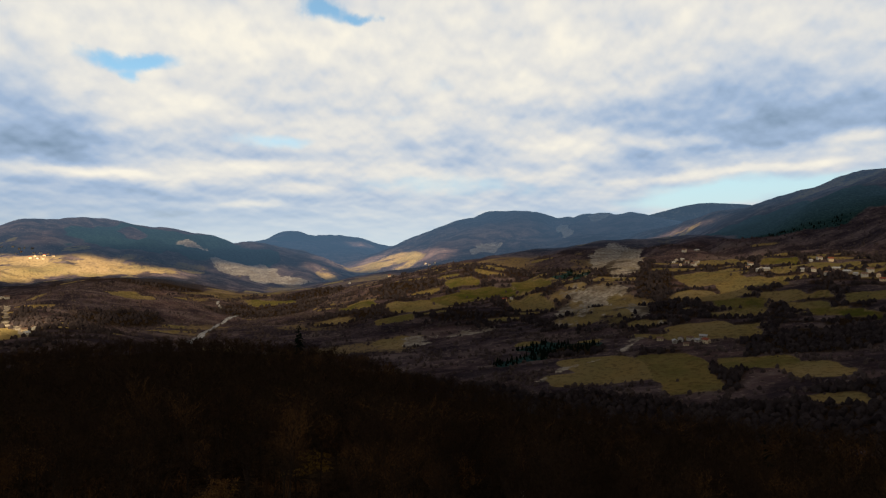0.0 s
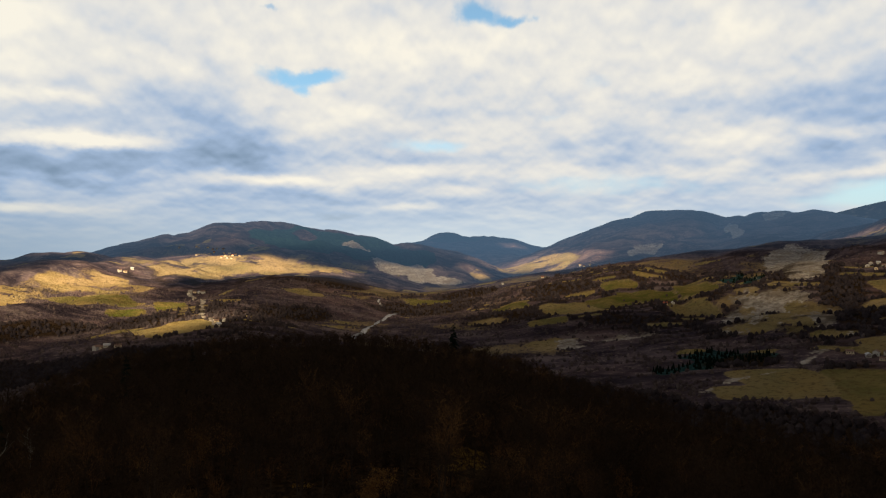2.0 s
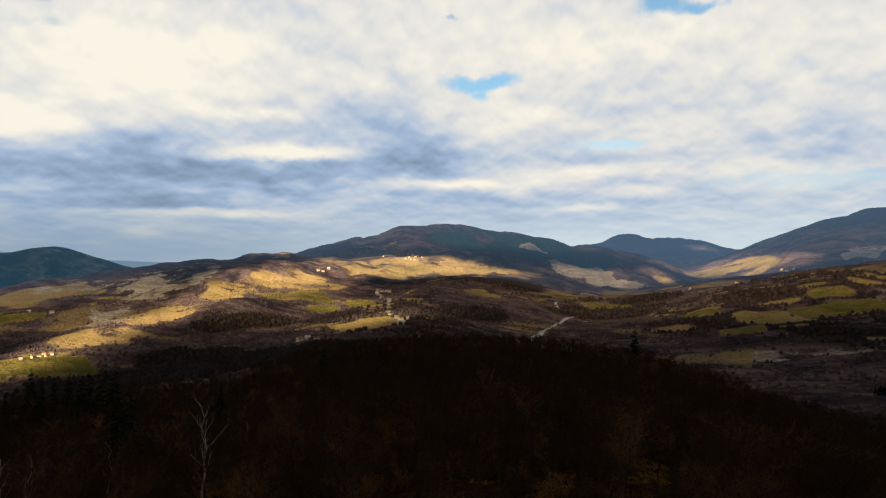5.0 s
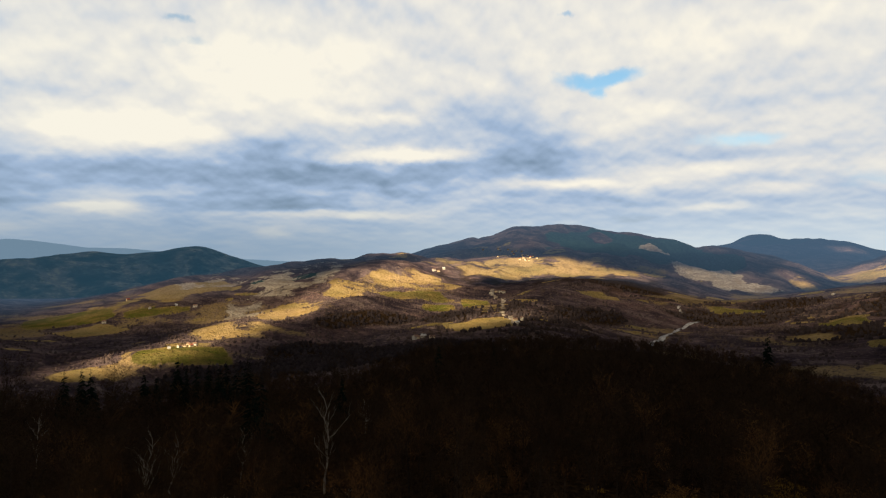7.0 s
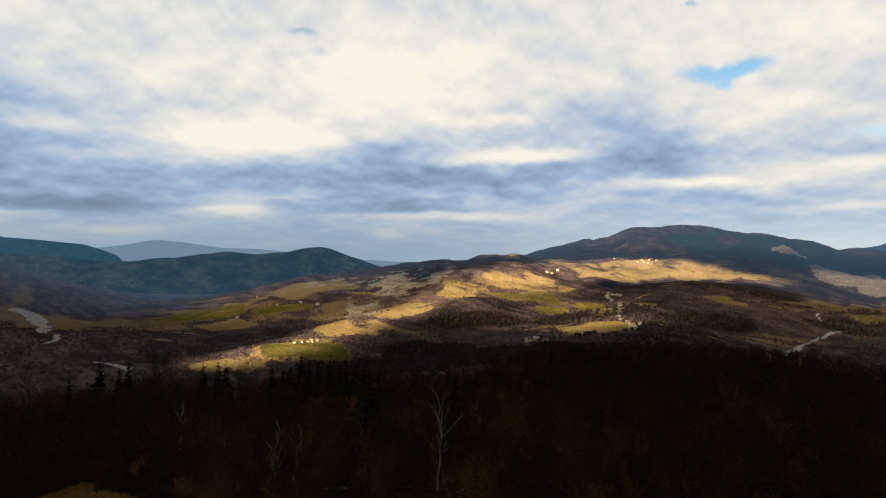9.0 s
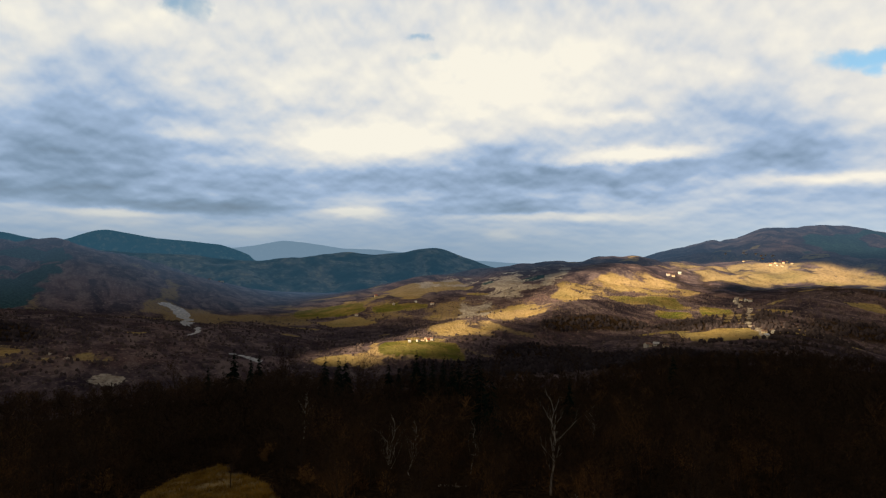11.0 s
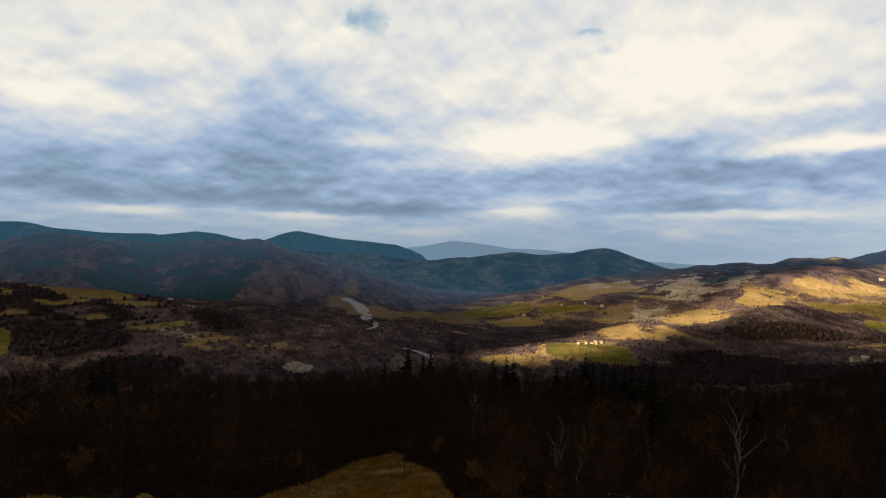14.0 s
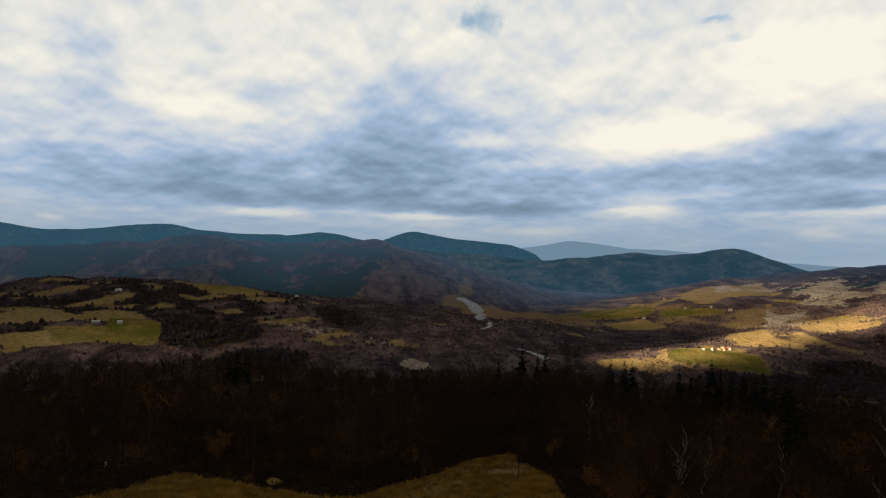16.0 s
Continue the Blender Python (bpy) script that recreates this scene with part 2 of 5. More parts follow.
# ridges: slope of the flanks, roundness of the crest, then bearing, distance, height against the camera along the crest
RIDGES = [
    (0.46, 200, [(-62, 3000, 540), (-42, 3150, 430), (-35, 3300, 345), (-30, 3350, 258), (-25.6, 3400, 202), (-19.5, 3550, 100), (-15, 3700, 10)]),
    (0.42, 90, [(6.5, 4100, -60), (4.8, 4100, 5), (0.2, 4100, 124), (-3.9, 4100, 236), (-7.5, 4100, 236), (-10.2, 4100, 204), (-13.4, 4100, 240), (-16.3, 4100, 240), (-19, 4150, 205)]),
    (0.165, 200, [(9.5, 2500, -140), (-0.8, 2600, -86), (-10, 2700, -42), (-19, 2750, 52), (-29, 2700, 58), (-42, 2600, 96)]),
    (0.34, 160, [(44, 3700, -70), (40.8, 3700, -8), (36.5, 3700, 86), (31.6, 3700, 150), (28.6, 3700, 150), (24.5, 3700, 112), (21.4, 3700, 80), (17.3, 3650, 34), (14.3, 3600, -22), (12, 3550, -150)]),
    (0.40, 90, [(18, 4650, 40), (16.7, 4650, 62), (13.8, 4650, 110), (10.4, 4650, 117), (8.4, 4650, 82), (5.3, 4650, 18)]),
    (0.20, 150, [(58, 3100, -120), (55.5, 3000, -82), (52.6, 3000, -62), (45.1, 3000, -18), (41, 3000, -28), (34, 3000, -60), (26, 3000, -110)]),
    (0.22, 70, [(45.1, 3000, -18), (47, 2500, -100), (51.6, 2050, -185), (57.4, 1750, -199), (64, 1500, -211), (71, 1350, -228), (78, 1200, -246)]),
    (0.24, 40, [(40, 2300, -134), (44, 2000, -152), (47, 1900, -141), (49.9, 1800, -165), (52.3, 1700, -183), (54.8, 1600, -191), (64.7, 1350, -224)]),
    (0.18, 100, [(28, 2500, -100), (33, 1750, -156), (35, 1300, -176), (36, 800, -150)]),
    (0.16, 120, [(89.3, 1500, -223), (93.4, 1600, -190), (97.5, 1720, -156), (101.9, 1800, -135), (105.1, 1850, -129), (109.6, 1900, -124), (112.6, 1950, -106), (115.8, 2000, -105), (119.2, 2000, -119), (121.3, 2050, -128), (123.3, 2100, -134)]),
    (0.30, 90, [(128, 3300, -60)] + MID_HILLS),
    (0.34, 50, [(95.6, 3400, -30), (97.5, 2900, -130), (99, 2500, -215)]),
    (0.34, 50, [(104, 3400, -40), (105, 2850, -120), (104, 2450, -200)]),
    (0.34, 50, [(113, 3350, -20), (112, 2800, -110), (110, 2400, -190)]),
    (0.30, 60, [(92, 3350, -120), (89.5, 2950, -190)]),
    (0.28, 150, [(84, 4600, -180), (77.6, 4600, -120), (61.7, 4600, -80), (57.2, 4600, -140)]),
]
# the wooded rise under the camera: bearing, distance of its brow, height of the brow
BROW_AZ = [-60, -35, -15.8, -5.9, 1.7, 7.3, 12.8, 21.2, 31.5, 41.5, 47.6, 59.3, 67.9, 75.5, 82.2, 92.8, 102.7, 109.9, 121.6, 150]
BROW_R = [250, 260, 260, 270, 300, 350, 400, 420, 420, 400, 340, 300, 280, 270, 260, 230, 230, 230, 230, 230]
BROW_Z = [-66, -74, -75, -71, -70, -67, -67, -64, -63, -68, -73, -66, -66, -58, -60, -56, -50, -48, -48, -46]


def brow(az):
    a = (az + 120) % 360 - 120
    return np.interp(a, BROW_AZ, BROW_R), np.interp(a, BROW_AZ, BROW_Z)


def rise(x, y):
    """The near hill alone, against the camera."""
    r = np.hypot(x, y)
    R, Z = brow(np.degrees(np.arctan2(-x, y)))
    top = -24 + (Z + 24) * np.minimum(r, R) / R
    over = np.maximum(r - R, 0)
    return top - 0.42 * (np.sqrt(over * over + 60 * 60) - 60) - 0.1 * over + 1.2 * fbm(x, y, 60, 3, 5)


def height(x, y):
    """Height of the ground over the datum."""
    x, y = np.asarray(x, float), np.asarray(y, float)
    wx = x + 60 * fbm(x, y, 500, 3, 21)
    wy = y + 60 * fbm(x, y, 500, 3, 31)
    r = np.hypot(x, y)
    far = sstep(900, 1600, r)
    floor = -252 + 55 * sstep(2200, 4200, y) + 12 * fbm(x, y, 700, 3, 3)
    hs = [floor]
    for slope, w, line in RIDGES:
        pts = [(*polar(a, d), z) for a, d, z in line]
        best = np.full(x.shape, -900.0)
        for (x0, y0, z0), (x1, y1, z1) in zip(pts, pts[1:]):
            dx, dy = x1 - x0, y1 - y0
            u = np.clip(((wx - x0) * dx + (wy - y0) * dy) / (dx * dx + dy * dy), 0, 1)
            d = np.hypot(wx - x0 - u * dx, wy - y0 - u * dy)
            best = np.maximum(best, z0 + u * (z1 - z0) - slope * (np.sqrt(d * d + w * w) - w))
        hs.append(best)
    hs = np.stack(hs)
    k = 14.0
    m = hs.max(0)
    land = m + k * np.log(np.exp((hs - m) / k).sum(0)) - 4
    up = np.clip((land - floor) / 120, 0, 1.4)
    gully = 1 - np.abs(fbm(wx, wy, 420, 4, 41))
    land = land + up * far * (16 * fbm(x, y, 260, 5, 11) - 26 * (gully ** 3 - 0.55))
    near = rise(x, y)
    m = np.maximum(land, near)
    return EYE + m + 5 * np.log(np.exp((land - m) / 5) + np.exp((near - m) / 5))


# ---- materials ----
def material(name):
    m = bpy.data.materials.new(name)
    m.use_nodes = True
    return m, Nodes(m.node_tree)


def finish(n, colour, rough=0.9, bump=None, strength=0.4, distance=0.1, metal=0.0, spec=0.3):
    ins = {"Base Color": colour if isinstance(colour, bpy.types.NodeSocket) else (*colour, 1), "Roughness": rough, "Metallic": metal, "Specular IOR Level": spec}
    if bump is not None:
        ins["Normal"] = n.add("ShaderNodeBump", {"Height": bump, "Strength": strength, "Distance": distance}).outputs[0]
    n.add("ShaderNodeOutputMaterial", (n.add("ShaderNodeBsdfPrincipled", ins).outputs[0],))


def wood_material(name, dark, light, scale, rust=0.0):
    m, n = material(name)
    at = n.add("ShaderNodeTexCoord").outputs["Object"]
    pos = n.add("ShaderNodeNewGeometry").outputs["Position"]
    f = n.noise(at, scale, 5.0, 0.6)
    isle = n.add("ShaderNodeNewGeometry").outputs["Random Per Island"]
    who = n.add("ShaderNodeObjectInfo").outputs["Random"]
    c = n.mix(n.ramp(f, 0.3, 0.7), dark, light)
    c = n.mix(n.math("MULTIPLY", n.math("ADD", isle, who), 0.3), c, tuple(0.45 * v for v in dark))
    if rust:
        tint = n.math("MULTIPLY", n.ramp(n.noise(pos, 0.09, 3.0, 0.6), 0.52, 0.68), n.ramp(n.noise(pos, 0.012, 2.0), 0.4, 0.6))
        c = n.mix(n.math("MULTIPLY", tint, rust), c, (0.15, 0.075, 0.028))
        c = n.mix(n.ramp(n.noise(pos, 0.05, 3.0, 0.6), 0.5, 0.66, 0.0, 0.6), c, tuple(0.4 * v for v in dark))
    finish(n, c, 1.0, f, 0.5, 0.05, spec=0.0)
    return m


def ground_material(name, haze_glow=False):
    m, n = material(name)
    pos = n.add("ShaderNodeNewGeometry").outputs["Position"]
    flat = n.add("ShaderNodeVectorMath", (pos, (1, 1, 0.3)), operation="MULTIPLY").outputs[0]
    cov = n.add("ShaderNodeAttribute", attribute_name="cover")
    r, g, b = n.add("ShaderNodeSeparateColor", (cov.outputs["Color"],)).outputs
    stone = cov.outputs["Alpha"]
    hue = n.add("ShaderNodeAttribute", attribute_name="crop").outputs["Fac"]
    fine = n.noise(flat, 0.12, 6.0, 0.62)
    mid = n.noise(flat, 0.018, 5.0, 0.6)
    wide = n.noise(flat, 0.0035, 4.0, 0.55)
    grain = n.noise(flat, 0.9, 4.0, 0.65)
    scrub = n.mix(n.ramp(mid, 0.3, 0.7), (0.030, 0.023, 0.032), (0.115, 0.085, 0.090))
    scrub = n.mix(n.ramp(wide, 0.45, 0.7, 0.0, 0.5), scrub, (0.130, 0.078, 0.070))
    scrub = n.mix(n.ramp(fine, 0.52, 0.70, 0.0, 0.7), scrub, (0.23, 0.175, 0.150))
    streak = n.noise(n.add("ShaderNodeVectorMath", (flat, (0.006, 0.016, 0.01)), operation="MULTIPLY").outputs[0], 1.0, 6.0, 0.65, 0.6)
    scrub = n.mix(n.ramp(streak, 0.46, 0.62, 0.0, 0.75), scrub, (0.022, 0.018, 0.025))
    scrub = n.mix(n.ramp(streak, 0.46, 0.34, 0.0, 0.55), scrub, (0.17, 0.132, 0.122))
    field = n.mix(hue, (0.074, 0.082, 0.016), (0.34, 0.245, 0.130))
    field = n.mix(n.ramp(mid, 0.38, 0.68, 0.0, 0.6), field, (0.24, 0.165, 0.060))
    field = n.mix(n.ramp(fine, 0.48, 0.66, 0.0, 0.6), field, (0.080, 0.054, 0.026))
    field = n.mix(n.ramp(grain, 0.45, 0.75, 0.0, 0.32), field, (0.085, 0.068, 0.024))
    strata = n.noise(n.add("ShaderNodeVectorMath", (pos, (0.012, 0.012, 0.11)), operation="MULTIPLY").outputs[0], 1.0, 4.0, 0.6)
    rock = n.mix(n.ramp(fine, 0.3, 0.7), (0.20, 0.165, 0.13), (0.46, 0.415, 0.35))
    rock = n.mix(n.ramp(strata, 0.42, 0.58, 0.4, 0.0), rock, (0.12, 0.095, 0.075))
    rock = n.mix(n.ramp(mid, 0.5, 0.7, 0.0, 0.6), rock, (0.20, 0.15, 0.10))
    # fir green, pulled towards teal to put distance haze into the colour
    fir = n.mix(n.ramp(fine, 0.35, 0.7), (0.013, 0.037, 0.038), (0.036, 0.074, 0.072))
    river = n.mix(n.ramp(fine, 0.4, 0.65), (0.27, 0.28, 0.30), (0.46, 0.455, 0.45))
    c = n.mix(n.ramp(n.math("ADD", r, n.math("MULTIPLY", n.math("SUBTRACT", fine, 0.5), 0.9)), 0.30, 0.66), scrub, field)
    c = n.mix(n.ramp(n.math("ADD", b, n.math("MULTIPLY", n.math("SUBTRACT", mid, 0.5), 0.6)), 0.35, 0.6), c, fir)
    c = n.mix(n.ramp(n.math("ADD", g, n.math("ADD", n.math("MULTIPLY", n.math("SUBTRACT", fine, 0.5), 1.1), n.math("MULTIPLY", n.math("SUBTRACT", mid, 0.5), 0.9))), 0.38, 0.66), c, rock)
    c = n.mix(n.ramp(stone, 0.4, 0.6), c, river)
    # leaf litter, with the shade under the trees painted into its near-black colour
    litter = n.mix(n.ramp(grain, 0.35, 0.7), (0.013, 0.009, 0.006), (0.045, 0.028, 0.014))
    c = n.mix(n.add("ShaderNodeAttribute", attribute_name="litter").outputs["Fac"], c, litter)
    rough = n.math("ADD", n.math("ADD", n.math("MULTIPLY", fine, 9.0), n.math("MULTIPLY", mid, 22.0)), n.math("MULTIPLY", grain, 0.5))
    if not haze_glow:
        finish(n, c, 1.0, rough, 0.9, 1.0, spec=0.0)
        return m
    # distant mountains: haze painted as blue emission, its share growing with distance
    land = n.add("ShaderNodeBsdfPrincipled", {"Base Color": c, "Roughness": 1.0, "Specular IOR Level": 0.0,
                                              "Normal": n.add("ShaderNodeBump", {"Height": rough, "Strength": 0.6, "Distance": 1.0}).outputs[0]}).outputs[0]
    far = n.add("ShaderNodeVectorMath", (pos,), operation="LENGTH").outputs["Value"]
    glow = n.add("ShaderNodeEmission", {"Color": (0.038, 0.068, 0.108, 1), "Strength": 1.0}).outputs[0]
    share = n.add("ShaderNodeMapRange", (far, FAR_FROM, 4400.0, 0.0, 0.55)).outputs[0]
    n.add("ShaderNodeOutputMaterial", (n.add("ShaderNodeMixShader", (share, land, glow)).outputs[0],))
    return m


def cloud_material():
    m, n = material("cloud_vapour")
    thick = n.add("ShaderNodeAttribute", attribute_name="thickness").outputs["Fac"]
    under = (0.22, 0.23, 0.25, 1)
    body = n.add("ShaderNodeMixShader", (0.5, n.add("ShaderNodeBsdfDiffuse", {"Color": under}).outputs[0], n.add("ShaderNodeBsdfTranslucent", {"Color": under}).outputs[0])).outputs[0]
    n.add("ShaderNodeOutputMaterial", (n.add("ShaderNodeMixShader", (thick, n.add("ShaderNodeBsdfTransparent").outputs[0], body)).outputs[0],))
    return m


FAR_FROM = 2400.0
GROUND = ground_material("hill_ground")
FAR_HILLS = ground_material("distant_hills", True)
CLOUD = cloud_material()
BARK = wood_material("dark_bark", (0.026, 0.018, 0.013), (0.060, 0.044, 0.032), 6.0)
TWIG = wood_material("bare_twigs", (0.027, 0.018, 0.011), (0.068, 0.044, 0.027), 3.0, 0.8)
PALE = wood_material("pale_bark", (0.24, 0.205, 0.165), (0.46, 0.41, 0.34), 5.0)
LEAF = wood_material("dry_oak_leaves", (0.10, 0.05, 0.018), (0.24, 0.13, 0.045), 2.0)
NEEDLE = wood_material("fir_needles", (0.004, 0.008, 0.006), (0.012, 0.020, 0.014), 3.0)

# ---- ground: one sheet from under the camera to the horizon ----
def mesh_from(name, verts, faces, mat, smooth=False):
    """verts (n, 3) and faces (m, 3 or 4) as arrays."""
    me = bpy.data.meshes.new(name)
    verts, faces = np.asarray(verts, np.float32), np.asarray(faces, np.int32)
    k = faces.shape[1]
    me.vertices.add(len(verts))
    me.vertices.foreach_set("co", verts.ravel())
    me.loops.add(faces.size)
    me.loops.foreach_set("vertex_index", faces.ravel())
    me.polygons.add(len(faces))
    me.polygons.foreach_set("loop_start", np.arange(0, faces.size, k, dtype=np.int32))
    me.polygons.foreach_set("use_smooth", np.full(len(faces), smooth))
    me.update(calc_edges=True)
    me.materials.append(mat)
    return me


def spot(x, y, az, r, sa, sr, turn=0.0):
    """1 at a place, falling to 0 at about sa metres across and sr metres along the line of sight."""
    cx, cy = polar(az, r)
    a = np.radians(az + turn)
    u, v = (x - cx) * np.cos(a) + (y - cy) * np.sin(a), -(x - cx) * np.sin(a) + (y - cy) * np.cos(a)
    return np.exp(-((u / sa) ** 2 + (v / sr) ** 2))


def along(x, y, line, wobble=0.0, seed=0):
    """Distance from a line given by bearings and distances."""
    if wobble:
        x, y = x + wobble * fbm(x, y, 120, 3, seed), y + wobble * fbm(x, y, 120, 3, seed + 7)
    best = np.full(x.shape, 1e9)
    pts = [polar(a, d) for a, d in line]
    for (x0, y0), (x1, y1) in zip(pts, pts[1:]):
        dx, dy = x1 - x0, y1 - y0
        u = np.clip(((x - x0) * dx + (y - y0) * dy) / (dx * dx + dy * dy), 0, 1)
        best = np.minimum(best, np.hypot(x - x0 - u * dx, y - y0 - u * dy))
    return best


def cells(x, y, long, wide, turn, seed):
    """A patchwork of plots: for each point a random number for its plot and the distance to the plot's edge in metres."""
    a = np.radians(turn)
    x, y = x + 25 * fbm(x, y, 160, 3, seed + 50), y + 25 * fbm(x, y, 160, 3, seed + 60)
    u, v = (x * np.cos(a) + y * np.sin(a)) / long, (-x * np.sin(a) + y * np.cos(a)) / wide
    i0, j0 = np.floor(u).astype(np.int64), np.floor(v).astype(np.int64)
    d1, d2, who = np.full(x.shape, 1e9), np.full(x.shape, 1e9), np.zeros(x.shape)
    for di in (-1, 0, 1):
        for dj in (-1, 0, 1):
            i, j = i0 + di, j0 + dj
            d = np.hypot(i + 0.15 + 0.7 * lattice(i, j, seed) - u, j + 0.15 + 0.7 * lattice(i, j, seed + 1) - v)
            near = d < d1
            d2 = np.where(near, d1, np.minimum(d2, d))
            who = np.where(near, lattice(i, j, seed + 2), who)
            d1 = np.where(near, d, d1)
    return who, (d2 - d1) * 0.5 * min(long, wide)


# grass glades on the near hill: bearing and distance of their far edge
GLADE_AZ = [66, 73, 76, 78, 80, 83, 86, 90, 93, 96, 99, 102, 105, 108, 111.5, 114.5, 117.5, 121, 130, 150]
GLADE_R = [40, 66, 104, 118, 124, 117, 109, 99, 93, 92, 92, 95, 98, 101, 100, 96, 92, 86, 70, 45]


def clearing(x, y):
    """Above 0.5 in the grass openings of the near wood."""
    r = np.hypot(x, y)
    az = (np.degrees(np.arctan2(-x, y)) + 120) % 360 - 120
    edge = np.interp(az, GLADE_AZ, GLADE_R, left=30, right=30) + 9 * fbm(x, y, 13, 4, 77, 0.6)
    s = 0.5 + (edge - r) / 8
    return s


# places on the land: bearing, distance, reach across and along the line of sight
CLIFFS = [(18.5, 3118, 99, 158), (16.2, 3078, 76, 170), (13.8, 3014, 97, 58), (21.6, 3372, 55, 56), (-3.9, 3474, 68, 94), (-2.6, 3412, 36, 64), (-14.1, 3974, 50, 86), (-11.2, 3802, 47, 122), (-15.3, 2188, 91, 340), (-15.8, 1882, 40, 118), (88.3, 1190, 23, 34)]
SCREES = [(-13.9, 1538, 112, 202), (-11.9, 1432, 58, 108), (-17.5, 1438, 30, 126), (1.2, 1338, 84, 42), (-3.4, 1358, 49, 42), (54.4, 2516, 153, 288), (51.5, 2622, 115, 294), (57.7, 2108, 70, 320), (60.1, 2722, 148, 138), (93.4, 1336, 72, 48), (97.4, 1412, 76, 40)]
# dry grass; along the sunny ridge its pale colour also paints in sunlight
TURF_SUN_PATCHES = [(-13.4, 1480, 140, 220), (5.8, 3531, 260, 220), (10.5, 3230, 60, 110), (94.4, 1357, 61, 71), (90.4, 1341, 48, 62), (4.0, 1352, 55, 45), (-20.9, 3180, 128, 50), (30, 2900, 420, 180), (36, 2850, 300, 220), (44, 2450, 130, 120), (48.5, 2230, 120, 230), (41, 2380, 120, 110),
        (54, 1950, 120, 190), (59, 1680, 110, 150), (64, 1430, 100, 130), (69, 1310, 100, 80), (62.9, 2560, 172, 90), (68.0, 2531, 68, 110), (9.7, 1633, 70, 50)]
# fir woods; the far western rows also tint the hills teal as painted haze
FIRS = [(98, 2850, 330, 420), (95, 3150, 260, 350), (26, 3385, 280, 241), (20.8, 3352, 273, 260), (17.5, 3318, 151, 230), (-31.2, 2561, 280, 225), (-26.9, 2760, 219, 116), (-11.5, 1886, 35, 130), (-9, 1152, 93, 32), (53.5, 2566, 162, 46), (12.3, 4499, 200, 100), (100, 3100, 420, 420), (112, 3100, 500, 450), (92, 3250, 200, 260), (105, 2700, 500, 150)]
WOODS = [(-30.8, 1134, 112, 86), (-24, 948, 30, 72), (-19.1, 1552, 45, 240), (3.3, 1990, 107, 66), (-7.5, 2062, 48, 42), (7.4, 1730, 122, 74), (-11, 1146, 62, 38), (-2.4, 1474, 79, 42), (-33.8, 1254, 56, 22), (-26.1, 1082, 12, 50), (-32.7, 876, 55, 32), (-18.6, 1094, 39, 26), (106.9, 1386, 124, 110), (101.8, 1194, 85, 62), (118, 1682, 91, 66), (95.5, 1558, 68, 94), (111.7, 1632, 73, 24), (47, 1710, 138, 82), (39.3, 1688, 75, 104), (27.2, 1798, 111, 102), (24.4, 2514, 173, 238)]
WOODS_FAR = [(-5, 800, 220, 130), (4, 850, 220, 140), (-14, 760, 170, 80), (-25, 770, 260, 70), (14, 950, 250, 160), (52, 1230, 260, 130), (46, 1150, 200, 130), (58, 1130, 160, 90), (15.3, 2036, 181, 160), (8.2, 1644, 118, 56), (51.5, 1424, 117, 100), (108.3, 1686, 60, 50), (11.4, 2298, 123, 90)]
MEADOWS = [(-20.5, 980, 44, 104), (-15.1, 1014, 58, 78), (-22.7, 1214, 60, 46), (-22.7, 1680, 60, 76), (-22.9, 1478, 52, 90), (-26.1, 1546, 55, 90), (-25.2, 1368, 49, 20), (-28.5, 1390, 37, 26), (-30.1, 1326, 31, 22), (-26.5, 1018, 55, 34), (-30.5, 970, 35, 38), (-32.7, 844, 30, 18), (2.3, 1672, 69, 108), (-0.8, 1726, 62, 62), (-3.9, 1764, 80, 68), (-7.7, 1580, 50, 56)]
MEADOWS_HIGH = [(-8, 1826, 50, 118), (4.3, 1514, 41, 38), (7.9, 1794, 39, 50), (-1.8, 1914, 51, 34), (-11.5, 970, 35, 30), (-28.1, 1808, 48, 40), (-32, 1722, 61, 42), (-34.1, 1360, 37, 28), (-32.7, 1280, 57, 18), (-25.7, 1190, 30, 26), (-23.1, 1898, 51, 54), (15.2, 2178, 78, 66)]
PASTURES = [(62.5, 1412, 93, 72), (71.1, 2392, 118, 104), (69.4, 2144, 77, 72), (64.9, 2292, 92, 56), (62.3, 2672, 168, 64), (40.4, 1908, 48, 68), (37.2, 1978, 43, 146), (42.9, 2136, 102, 112), (26.5, 2126, 51, 94), (15.3, 2174, 78, 62), (7.5, 1820, 42, 40), (36.7, 1496, 80, 72)]
PASTURES_WEST = [(115.9, 1388, 56, 60), (112.3, 1406, 52, 98), (119.1, 1522, 68, 46), (114.6, 1654, 67, 18), (106.1, 1885, 71, 217), (117.7, 1798, 73, 34), (119.1, 1364, 49, 48), (113.8, 1528, 55, 24), (70.3, 2424, 109, 96), (69.3, 2150, 68, 70), (64.3, 2298, 93, 46), (61.3, 2584, 139, 68)]
STREAM = [(-18.9, 1284), (-17.2, 1212), (-14.9, 1124), (-12.4, 1060), (-10.2, 1004), (-7.2, 948)]
RIVER_EAST = [(22.1, 1456), (20.4, 1704), (18.5, 1872), (17.9, 1960), (19.5, 2008), (19.3, 2156), (18.5, 2308)]
RIVER_WEST = [(77.3, 1372), (78.5, 1416), (79.7, 1456), (81.1, 1512), (81.7, 1584), (82.1, 1724), (82.5, 2100), (82.7, 2428), (83.2, 2512), (84, 2552)]
LANE = [(33.6, 1456), (35, 1632), (34.8, 1984), (35.7, 2412)]
ROAD = [(-11, 1956), (-13.4, 1752), (-16.3, 1728)]


